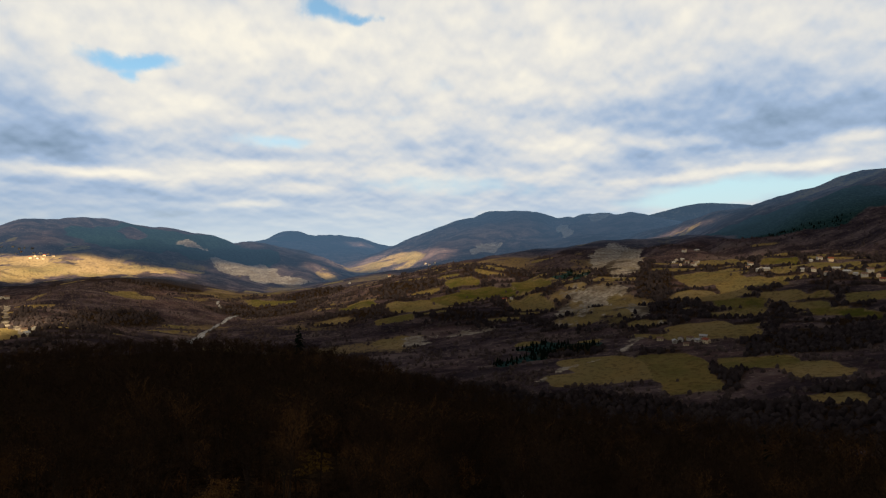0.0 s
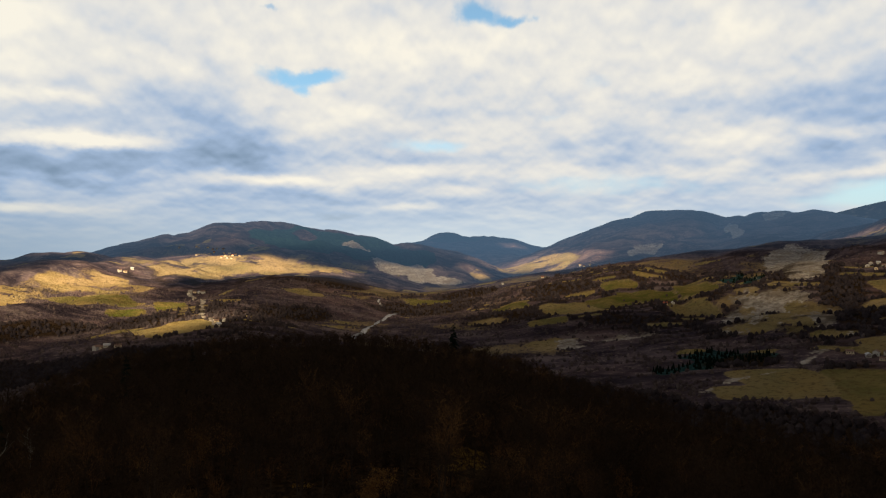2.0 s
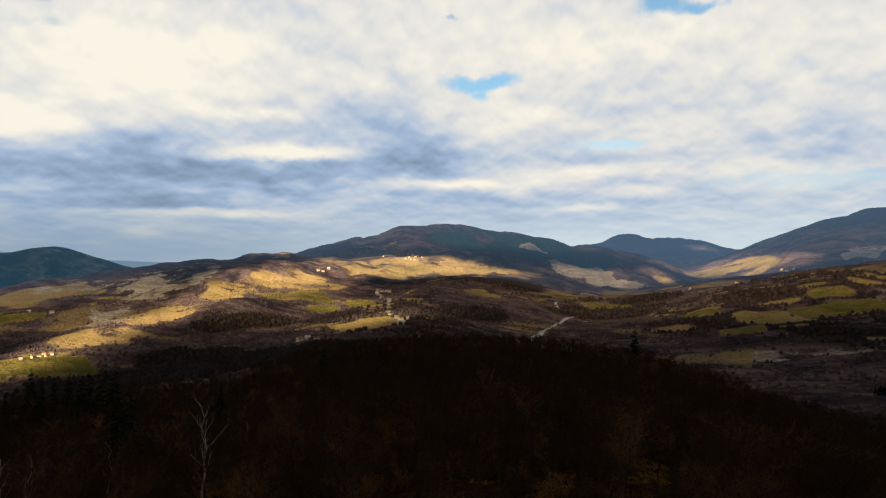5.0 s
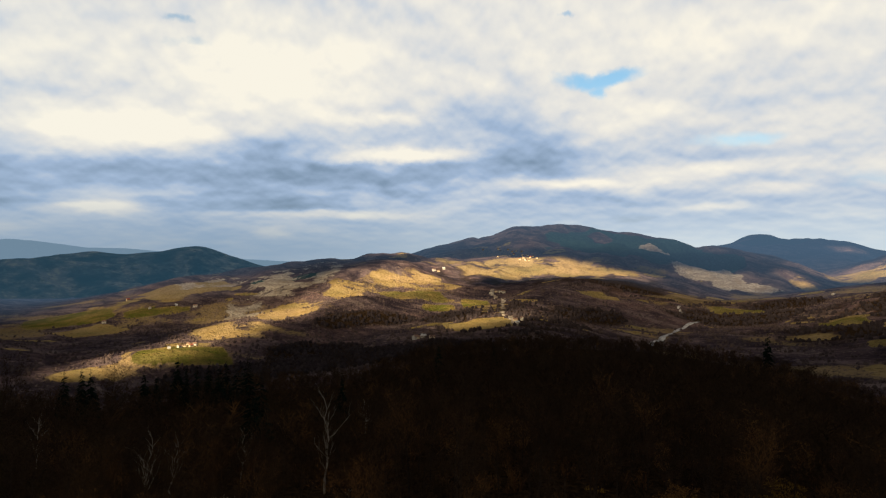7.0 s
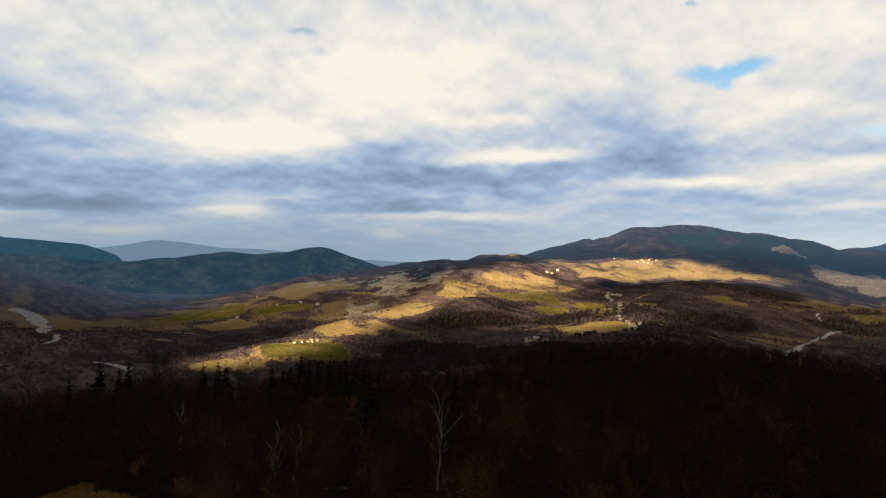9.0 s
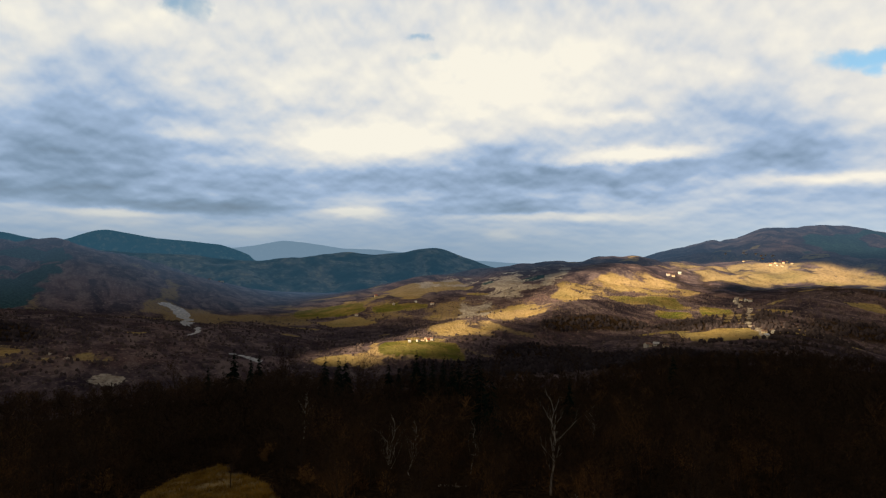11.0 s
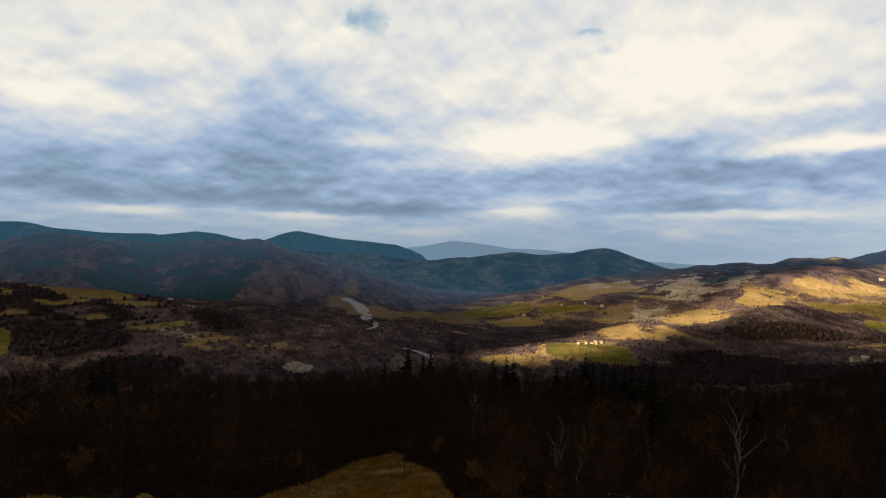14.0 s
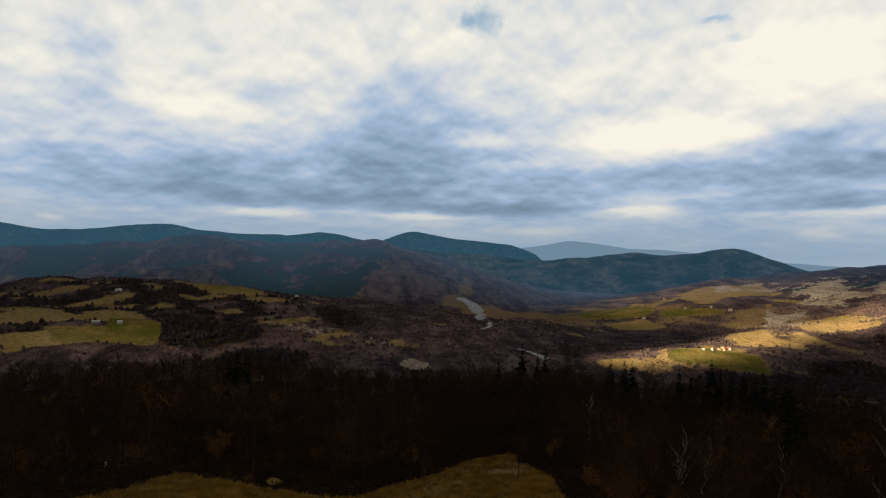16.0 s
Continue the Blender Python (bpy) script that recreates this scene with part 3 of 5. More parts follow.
def patches(x, y, rows, lo=0.25, hi=0.5, wobble=30.0, seed=300):
    x, y = x + wobble * fbm(x, y, 110, 4, seed), y + wobble * fbm(x, y, 110, 4, seed + 9)
    best = np.zeros_like(x)
    for row in rows:
        best = np.maximum(best, spot(x, y, *row))
    return sstep(lo, hi, best)


def plots(x, y, rows, seed):
    """Blunt fields with rounded corners."""
    x, y = x + 16 * fbm(x, y, 80, 4, seed), y + 16 * fbm(x, y, 80, 4, seed + 9)
    best, tone = np.zeros_like(x), np.zeros_like(x)
    for az, r, sa, sr in rows:
        cx, cy = polar(az, r)
        a = np.radians(az + 12 * math.sin(r))
        u, v = (x - cx) * np.cos(a) + (y - cy) * np.sin(a), -(x - cx) * np.sin(a) + (y - cy) * np.cos(a)
        u = u + 0.25 * v
        inside = np.clip(0.5 + (1 - (np.abs(u / sa) ** 6 + np.abs(v / sr) ** 6) ** (1 / 6)) * min(sa, sr) / 10, 0, 1)
        tone = np.where(inside > best, 0.3 + 0.3 * math.sin(r), tone)
        best = np.maximum(best, inside)
    return best, tone


def gully_at(x, y):
    return fbm(x, y, 420, 4, 41)


def land_cover(x, y):
    """Shares of field, bare rock, fir wood and gravel, and how dry the grass is; also how wooded the rest is."""
    r = np.hypot(x, y)
    wood = patches(x, y, WOODS + WOODS_FAR, wobble=38.0, seed=310)
    farm = 1.0 * (0.72 * spot(x, y, -28, 1560, 560, 330) + 0.42 * spot(x, y, -1, 1850, 420, 380) + 0.34 * spot(x, y, 34, 2750, 700, 420) + 0.16 * spot(x, y, 64, 2350, 420, 420)
            + 0.4 * spot(x, y, 34, 1600, 230, 300) + 0.34 * spot(x, y, 117, 1620, 420, 330) + 0.3 * spot(x, y, 20, 2400, 330, 300) + 0.12 * spot(x, y, 100, 1600, 300, 300))
    az = (np.degrees(np.arctan2(-x, y)) + 120) % 360 - 120
    who, edge = cells(x, y, 120, 48, -22, 100)
    for turn, seed, pick in ((8, 160, (az > -12) & (az <= 18)), (38, 120, (az > 18) & (az < 80)), (108, 140, az >= 80)):
        w2, e2 = cells(x, y, 125, 46, turn, seed)
        who, edge = np.where(pick, w2, who), np.where(pick, e2, edge)
    who2, hedge = vnoise(x / 260, y / 260, 6), edge
    torn = sstep(-0.55, -0.2, fbm(x, y, 26, 3, 555))
    a = np.where(who < farm, np.clip(0.5 + (edge - 7.5 - 3 * fbm(x, y, 40, 3, 556)) / 4, 0, 1), 0) * (0.35 + 0.65 * torn)
    field = a * (1 - wood)
    meadow, tone = plots(x, y, MEADOWS + MEADOWS_HIGH + PASTURES + PASTURES_WEST, 320)
    turf_sun = patches(x, y, TURF_SUN_PATCHES, 0.2, 0.7, 60, 330)
    crop = np.clip(0.22 + 0.55 * lattice((who * 9999).astype(np.int64), (who2 * 777).astype(np.int64), 3) + 0.25 * fbm(x, y, 500, 2, 9), 0, 1)
    crop = np.where(meadow > 0.3, np.clip(tone + 0.3 * fbm(x, y, 90, 3, 4), 0, 1), crop)
    crop = np.where((turf_sun > 0.3) & (meadow < 0.3), np.clip(0.75 + 0.5 * fbm(x, y, 140, 3, 546), 0, 1), crop)
    field = np.maximum(np.maximum(field, meadow), turf_sun * (0.30 + 0.70 * sstep(-0.35, 0.25, fbm(x / 1.8, y, 70, 5, 545, 0.65))))
    # rough grazing between the thickets, drawn out along the slopes
    a = np.radians(20)
    u, v = x * np.cos(a) + y * np.sin(a), -x * np.sin(a) + y * np.cos(a)
    open_land = 0.55 * fbm(u / 2.2, v, 130, 5, 520, 0.6) + 0.5 * fbm(u, v, 520, 3, 530) - 0.5 * wood - 0.25 * np.clip(farm, 0, 1) + 0.25 * sstep(1.2, 0.2, np.abs(gully_at(x, y)) * 4)
    graze = sstep(0.12, 0.5, open_land) * (1 - 0.7 * sstep(3100, 3500, r)) * sstep(1000, 1300, r)
    crop = np.where(field > 0.45, crop, np.clip(0.72 + 0.3 * fbm(x, y, 200, 3, 540), 0, 1))
    field = np.maximum(field, 0.52 * graze)
    near = r < 560
    field = np.where(near, sstep(0.25, 0.75, clearing(x, y)), field)
    crop = np.where(near, np.clip(0.42 + 0.7 * fbm(x, y, 16, 3, 558), 0, 0.8), crop)
    rock = patches(x, y, CLIFFS, 0.2, 0.5, 34 + 50 * sstep(2900, 3600, r), 340) * (0.62 + 0.38 * sstep(-0.35, 0.25, fbm(x, y, 70, 4, 345)))
    rock = np.maximum(rock, patches(x, y, SCREES, 0.2, 0.6, 36, 346) * (0.26 + 0.62 * sstep(-0.3, 0.35, fbm(x, y, 60, 5, 348, 0.6))) * np.where(az > 80, 0.6, 1.0))
    fir = patches(x, y, FIRS, 0.15, 0.6, 80 + 60 * sstep(80, 90, az), 350) * np.where(az > 80, sstep(-0.28, 0.16, fbm(x, y, 130, 5, 356, 0.65) + 0.3 * fbm(x, y, 500, 2, 357)), sstep(-0.75, -0.35, fbm(x, y, 300, 3, 355)))
    rock = np.maximum(rock, 0.8 * sstep(20, 5, along(x, y, STREAM, 40, 360)) * sstep(-0.3, 0.45, fbm(x, y, 40, 3, 365)))
    river = sstep(7, 3, along(x, y, RIVER_EAST, 26, 370)) * sstep(-0.8, -0.4, fbm(x, y, 90, 2, 371))
    river = np.maximum(river, sstep(8, 0, along(x, y, RIVER_WEST, 40, 380) - 1 - 17 * sstep(1550, 2500, r) - 7 * sstep(1420, 1360, r)) * sstep(-0.75, -0.5, fbm(x, y, 160, 2, 381)) * (1 - sstep(1425, 1450, r) * sstep(1640, 1570, r)))
    rock = np.maximum(rock, 1.0 * sstep(8, 4, along(x, y, LANE, 20, 390)))
    rock = np.maximum(rock, 0.7 * sstep(6, 2, along(x, y, ROAD, 12, 395)))
    brush = sstep(8, 4, hedge + 3 * fbm(x, y, 30, 3, 557)) * sstep(0.08, 0.3, farm) * (meadow < 0.3)
    return field, rock, np.where(near, 0, fir), np.where(near, 0, river), crop, np.maximum(wood, 0.9 * brush) * (1 - meadow), hedge


def sheet_of(name, az, rr, mat, label):
    A, D = np.meshgrid(az, rr)
    X, Y = polar(A, D)
    na, nr = len(az), len(rr)
    verts = np.stack([X, Y, height(X, Y)], -1).reshape(-1, 3)
    q = (np.arange(nr - 1)[:, None] * na + np.arange(na - 1)[None]).ravel()
    me = mesh_from(name, verts, np.stack([q, q + 1, q + 1 + na, q + na], 1)[:, ::-1], mat, True)
    field, rock, fir, river, crop, wood, hedge = land_cover(X.ravel(), Y.ravel())
    att = me.attributes.new("cover", "FLOAT_COLOR", "POINT")
    att.data.foreach_set("color", np.stack([field, rock, fir, river], 1).astype(np.float32).ravel())
    # where near wood, copses and hedges get the litter with painted shade
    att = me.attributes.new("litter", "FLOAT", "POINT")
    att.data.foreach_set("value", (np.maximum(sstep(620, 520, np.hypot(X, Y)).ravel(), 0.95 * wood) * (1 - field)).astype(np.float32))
    att = me.attributes.new("crop", "FLOAT", "POINT")
    att.data.foreach_set("value", crop.astype(np.float32))
    return tagged(new(name, me), label, "ground", kind="structure")


BEARINGS = np.concatenate([np.arange(-40, 126, 0.15), np.arange(126, 320.01, 1.5)])
REACH = np.concatenate([[0.01, 10, 25], np.geomspace(38, FAR_FROM, 400)])
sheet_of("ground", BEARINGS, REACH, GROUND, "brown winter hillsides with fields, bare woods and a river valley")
sheet_of("backdrop", BEARINGS, np.geomspace(FAR_FROM, 4960, 130), FAR_HILLS, "distant wooded mountains behind the valley, thin haze painted on")

# ---- unseen broken cloud layer, added high overhead and behind; placed gaps shape the sunlight ----
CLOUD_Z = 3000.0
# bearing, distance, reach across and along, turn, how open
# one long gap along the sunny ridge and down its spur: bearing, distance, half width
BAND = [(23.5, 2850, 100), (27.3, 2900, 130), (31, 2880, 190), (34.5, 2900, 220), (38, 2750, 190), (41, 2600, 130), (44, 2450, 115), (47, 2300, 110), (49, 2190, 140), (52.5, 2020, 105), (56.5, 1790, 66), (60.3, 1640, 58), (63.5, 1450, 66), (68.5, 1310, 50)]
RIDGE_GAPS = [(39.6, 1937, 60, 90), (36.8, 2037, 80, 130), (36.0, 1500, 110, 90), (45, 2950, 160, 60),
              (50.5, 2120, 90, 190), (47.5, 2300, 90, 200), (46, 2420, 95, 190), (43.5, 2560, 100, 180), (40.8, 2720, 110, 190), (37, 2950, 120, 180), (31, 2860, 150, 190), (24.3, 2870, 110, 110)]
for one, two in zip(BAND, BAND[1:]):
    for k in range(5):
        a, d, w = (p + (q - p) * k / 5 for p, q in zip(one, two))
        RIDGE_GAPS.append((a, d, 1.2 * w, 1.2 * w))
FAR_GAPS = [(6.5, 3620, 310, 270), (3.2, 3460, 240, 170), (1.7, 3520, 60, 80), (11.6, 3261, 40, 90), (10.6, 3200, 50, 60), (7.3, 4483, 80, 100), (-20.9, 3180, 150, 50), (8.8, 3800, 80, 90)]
# thinner places set to brighten chosen ground: bearing, distance, reaches, how thin
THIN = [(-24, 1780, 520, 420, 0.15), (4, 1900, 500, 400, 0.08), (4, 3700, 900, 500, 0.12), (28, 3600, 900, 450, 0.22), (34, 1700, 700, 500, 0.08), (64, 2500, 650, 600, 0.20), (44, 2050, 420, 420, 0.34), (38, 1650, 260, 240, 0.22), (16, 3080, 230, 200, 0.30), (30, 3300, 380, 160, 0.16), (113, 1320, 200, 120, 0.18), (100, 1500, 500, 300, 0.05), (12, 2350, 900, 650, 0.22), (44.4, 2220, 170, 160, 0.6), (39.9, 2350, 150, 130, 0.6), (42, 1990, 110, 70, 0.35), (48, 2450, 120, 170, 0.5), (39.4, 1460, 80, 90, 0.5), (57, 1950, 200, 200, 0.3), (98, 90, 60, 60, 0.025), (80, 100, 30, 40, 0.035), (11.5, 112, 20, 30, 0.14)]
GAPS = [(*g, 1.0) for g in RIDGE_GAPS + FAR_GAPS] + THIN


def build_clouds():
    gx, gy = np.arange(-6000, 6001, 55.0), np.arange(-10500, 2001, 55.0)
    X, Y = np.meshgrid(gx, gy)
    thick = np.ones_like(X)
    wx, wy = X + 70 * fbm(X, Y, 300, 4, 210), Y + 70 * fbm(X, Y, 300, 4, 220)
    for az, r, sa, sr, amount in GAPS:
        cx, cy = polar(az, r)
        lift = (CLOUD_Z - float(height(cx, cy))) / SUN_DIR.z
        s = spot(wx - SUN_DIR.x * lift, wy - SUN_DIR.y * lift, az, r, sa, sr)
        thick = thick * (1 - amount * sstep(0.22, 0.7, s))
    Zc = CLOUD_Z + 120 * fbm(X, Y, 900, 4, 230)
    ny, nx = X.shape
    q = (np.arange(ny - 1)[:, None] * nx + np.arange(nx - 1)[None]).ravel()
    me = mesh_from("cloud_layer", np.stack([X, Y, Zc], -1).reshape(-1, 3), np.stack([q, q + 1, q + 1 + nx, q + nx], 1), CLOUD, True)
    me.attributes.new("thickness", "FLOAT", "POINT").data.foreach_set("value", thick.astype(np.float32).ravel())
    return tagged(new("cloud_layer", me), "unseen broken grey cloud layer with gaps placed to shape the sunlight", "cloud", kind="structure")


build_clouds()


# ---- far ranges behind everything, their haze painted on as emission ----
def haze_glow_material(name, glow, share, dark, light):
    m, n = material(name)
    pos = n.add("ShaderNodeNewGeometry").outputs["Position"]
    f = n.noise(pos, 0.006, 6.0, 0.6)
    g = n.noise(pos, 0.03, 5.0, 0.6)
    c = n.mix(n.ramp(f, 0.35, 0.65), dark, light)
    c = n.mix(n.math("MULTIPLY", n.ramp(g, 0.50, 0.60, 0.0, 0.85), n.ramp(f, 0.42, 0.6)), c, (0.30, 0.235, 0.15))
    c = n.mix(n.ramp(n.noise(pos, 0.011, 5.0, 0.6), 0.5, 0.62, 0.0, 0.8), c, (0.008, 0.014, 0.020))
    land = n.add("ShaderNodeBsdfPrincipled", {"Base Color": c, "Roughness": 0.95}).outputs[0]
    # painted haze: a flat blue emission laid over the land by a fixed share
    haze_glow = n.add("ShaderNodeEmission", {"Color": (*glow, 1), "Strength": 1.0}).outputs[0]
    n.add("ShaderNodeOutputMaterial", (n.add("ShaderNodeMixShader", (share, land, haze_glow)).outputs[0],))
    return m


def far_range(label, crest, depth, foot, mat, seed, rough=14.0):
    """A mountain range along a crest of (bearing, distance, height against the camera), falling towards the viewer."""
    az = np.arange(crest[0][0], crest[-1][0], 0.2)
    ca, cd, ch = (np.array(v, float) for v in zip(*crest))
    d = np.interp(az, ca, cd)
    # rounded between the given heights
    soft = np.arange(-8, 9)
    top = np.interp(az, ca, ch)
    top = np.convolve(np.pad(top, 8, mode="edge"), np.exp(-(soft / 4.0) ** 2) / np.exp(-(soft / 4.0) ** 2).sum(), "valid")
    down = np.linspace(-0.08, 1, 44)[:, None]
    A = az[None] + 0 * down
    D = d[None] - depth * down
    X, Y = polar(A, D)
    spur = fbm(X, Y, 380, 5, seed)
    Zr = top[None] + (foot - top[None]) * np.abs(down) ** 1.15 + (spur * 105 * np.sqrt(np.clip(down, 0, 1)) + rough * fbm(X, Y, 150, 4, seed + 5) * (0.25 + np.clip(down, 0, 1)))
    Zr = np.where(down < 0, top[None] - 120, Zr)
    ny, nx = X.shape
    q = (np.arange(ny - 1)[:, None] * nx + np.arange(nx - 1)[None]).ravel()
    me = mesh_from("backdrop_range", np.stack([X, Y, Zr + EYE], -1).reshape(-1, 3), np.stack([q, q + nx, q + 1 + nx, q + 1], 1), mat, True)
    return tagged(new("backdrop_range", me), label, "mountain", kind="structure")


TEAL = haze_glow_material("hazy_wooded_hills", (0.010, 0.034, 0.055), 0.42, (0.012, 0.026, 0.036), (0.15, 0.135, 0.12))
BLUE = haze_glow_material("distant_mountains", (0.010, 0.032, 0.050), 0.75, (0.03, 0.04, 0.05), (0.06, 0.06, 0.06))
FAINT = haze_glow_material("farthest_mountains", (0.058, 0.090, 0.122), 0.95, (0.05, 0.05, 0.05), (0.06, 0.06, 0.06))
SLATE = haze_glow_material("far_slate_mountain", (0.024, 0.042, 0.066), 0.6, (0.03, 0.035, 0.04), (0.08, 0.06, 0.05))
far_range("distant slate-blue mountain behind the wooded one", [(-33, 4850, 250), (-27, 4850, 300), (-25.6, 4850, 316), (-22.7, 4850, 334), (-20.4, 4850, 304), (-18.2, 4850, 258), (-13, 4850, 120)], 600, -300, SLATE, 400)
far_range("teal hills with painted haze and small fields beyond the valley", [(64.9, 4250, -137), (69.9, 4250, -78), (74, 4250, -47), (77.1, 4250, -78), (80.2, 4250, -63), (83.2, 4250, -48), (86.2, 4250, -45), (90.2, 4250, -24), (93.9, 4250, -43), (99.3, 4250, -71)], 700, -300, TEAL, 410, 16)
far_range("blue mountain range with painted haze above the wooded hills", [(93.9, 4600, -71), (98.5, 4600, 19), (100.6, 4600, 64), (103.5, 4600, 68), (105.9, 4600, 77), (107.8, 4600, 86), (109.2, 4600, 123), (111, 4600, 121), (112.3, 4600, 110), (114.3, 4600, 84), (118.7, 4600, 51), (126, 4600, 150), (138, 4600, 110)], 500, -300, BLUE, 420, 8)
far_range("blue-green wooded hill with painted haze and a blunt peak", [(51, 4500, -223), (54.9, 4500, -131), (56.8, 4500, -97), (58.2, 4500, -54), (60.1, 4500, 1), (61.3, 4500, 30), (62.5, 4500, 17), (64.4, 4500, -18), (66.9, 4500, -34), (68.9, 4500, -17), (72.5, 4500, -51), (77.1, 4500, -102), (80.1, 4500, -155), (83.2, 4500, -215)], 850, -300, TEAL, 430, 12)
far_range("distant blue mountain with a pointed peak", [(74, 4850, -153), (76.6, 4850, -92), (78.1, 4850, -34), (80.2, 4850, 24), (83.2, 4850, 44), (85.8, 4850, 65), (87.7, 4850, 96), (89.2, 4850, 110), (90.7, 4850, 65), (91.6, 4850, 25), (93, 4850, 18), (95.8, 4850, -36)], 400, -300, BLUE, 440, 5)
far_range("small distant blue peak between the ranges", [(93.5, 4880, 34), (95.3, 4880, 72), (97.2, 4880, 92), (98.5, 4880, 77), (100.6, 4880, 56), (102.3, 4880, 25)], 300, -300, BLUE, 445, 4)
far_range("faint farthest mountains with painted haze", [(46.9, 4920, -97), (51, 4920, -84), (55.8, 4920, -79), (59.6, 4920, -62), (62.4, 4920, -33), (66.9, 4920, 6), (69.9, 4920, 6), (72.5, 4920, 41), (75.1, 4920, 59), (77.1, 4920, 20), (80.2, 4920, -20), (83.2, 4920, -38), (91.1, 4920, -72)], 250, -300, FAINT, 450, 4)


# ---- the near wood ----
def part(name, me, parent, label=""):
    ob = new(name, me)
    ob.parent = parent
    return tagged(ob, label)


def to_mesh(name, v, f3, f4, mat):
    me = bpy.data.meshes.new(name)
    me.from_pydata([tuple(p) for p in v], [], [tuple(q) for q in f4] + [tuple(q) for q in f3])
    me.materials.append(mat)
    return me


def stick(a, b, ra, rb, v, f, n):
    d = (b - a).normalized()
    s = d.orthogonal().normalized()
    c = d.cross(s)
    base = len(v)
    for p, rad in ((a, ra), (b, rb)):
        for i in range(n):
            g = 2 * math.pi * i / n
            v.append(p + (s * math.cos(g) + c * math.sin(g)) * rad)
    for i in range(n):
        j = (i + 1) % n
        f.append((base + i, base + j, base + n + j, base + n + i))


def sliver(a, b, wide, rng, v, f):
    side = (b - a).cross(Vector((rng.uniform(-1, 1), rng.uniform(-1, 1), rng.uniform(-1, 1)))).normalized() * wide
    base = len(v)
    v.extend((a + side, a - side, b))
    f.append((base, base + 1, base + 2))


def bare_tree(seed, tall, levels=4, spread=1.0, stout=0.012, leaves=0.0):
    """A leafless tree at the origin: trunk and limbs, twigs, and clinging dead leaves, each as verts, triangles and quads."""
    rng = random.Random(seed)
    wood, twig, leaf = ([], [], []), ([], [], []), ([], [], [])

    def grow(p, d, length, rad, level):
        steps = (4, 3, 2, 2, 1)[level]
        for s in range(steps):
            d = (d + Vector((rng.uniform(-1, 1), rng.uniform(-1, 1), rng.uniform(-0.2, 0.5))) * (0.07 + 0.07 * level)).normalized()
            q = p + d * length / steps
            r2 = rad * (0.84 if s < steps - 1 else 0.6)
            if level < 2:
                stick(p, q, rad, r2, wood[0], wood[2], 5 if level == 0 else 4)
            elif level == 2:
                stick(p, q, rad, r2, twig[0], twig[2], 3)
            else:
                sliver(p, q, max(rad, 0.022), rng, twig[0], twig[1])
            p, rad = q, r2
            if leaves and level >= 3 and rng.random() < leaves:
                for k in range(3):
                    o = p + Vector((rng.uniform(-1, 1), rng.uniform(-1, 1), rng.uniform(-1, 0.5))) * 0.35
                    sliver(o, o + Vector((rng.uniform(-1, 1), rng.uniform(-1, 1), rng.uniform(-1, 0.2))) * 0.3, 0.10, rng, leaf[0], leaf[1])
            if level < levels and (s > 0 or level > 0):
                for k in range(2 if level < 3 else 4):
                    side = d.orthogonal().normalized()
                    side.rotate(Matrix.Rotation(rng.uniform(0, 6.28), 3, d))
                    grow(p, (d * rng.uniform(0.6, 1.2) + side * rng.uniform(0.5, 0.9) * spread + Vector((0, 0, 0.35))).normalized(),
                         length * (rng.uniform(0.36, 0.55) if level == 0 else rng.uniform(0.45, 0.66)), rad * 0.55, level + 1)

    grow(Vector((0, 0, -0.6)), Vector((0, 0, 1)), tall * 0.66, tall * stout, 0)
    top = max(p.z for p in twig[0])
    for group in (wood, twig, leaf):
        for p in group[0]:
            p *= tall / top
    return wood, twig, leaf


def snag(seed, tall):
    """A pale bare tree at the origin: one crooked leader with short upswept limbs and a few twigs, as verts, triangles and quads."""
    rng = random.Random(seed)
    wood, twig = ([], [], []), ([], [], [])
    p, d, rad, steps = Vector((0, 0, -0.6)), Vector((0, 0, 1)), tall * 0.013, 10

    def limb(a, way, length, r, level):
        for k in range(3):
            way = (way + Vector((rng.uniform(-1, 1), rng.uniform(-1, 1), rng.uniform(-0.1, 0.7))) * 0.2).normalized()
            b = a + way * length / 3
            stick(a, b, r, r * 0.72, twig[0], twig[2], 4 if level == 0 else 3)
            a, r = b, r * 0.72
            if level < 2 and rng.random() < 0.85:
                side = way.orthogonal().normalized()
                side.rotate(Matrix.Rotation(rng.uniform(0, 6.28), 3, way))
                limb(a, (way + side * 0.7 + Vector((0, 0, 0.3))).normalized(), length * rng.uniform(0.35, 0.55), r * 0.75, level + 1)

    for k in range(steps):
        u = (k + 1) / steps
        d = (Vector((0, 0, 1)) + Vector((rng.uniform(-1, 1), rng.uniform(-1, 1), 0)) * 0.36).normalized()
        q = p + d * tall / steps
        stick(p, q, rad, rad * 0.84, wood[0], wood[2], 6)
        p, rad = q, rad * 0.84
        if u > 0.28:
            for j in range(2):
                g = rng.uniform(0, 6.28)
                limb(p, Vector((math.cos(g), math.sin(g), rng.uniform(0.9, 1.7))).normalized(), tall * (0.34 * (1 - u) + 0.10) * rng.uniform(0.7, 1.2), rad * 0.74, 0)
    return wood, twig, ([], [], [])


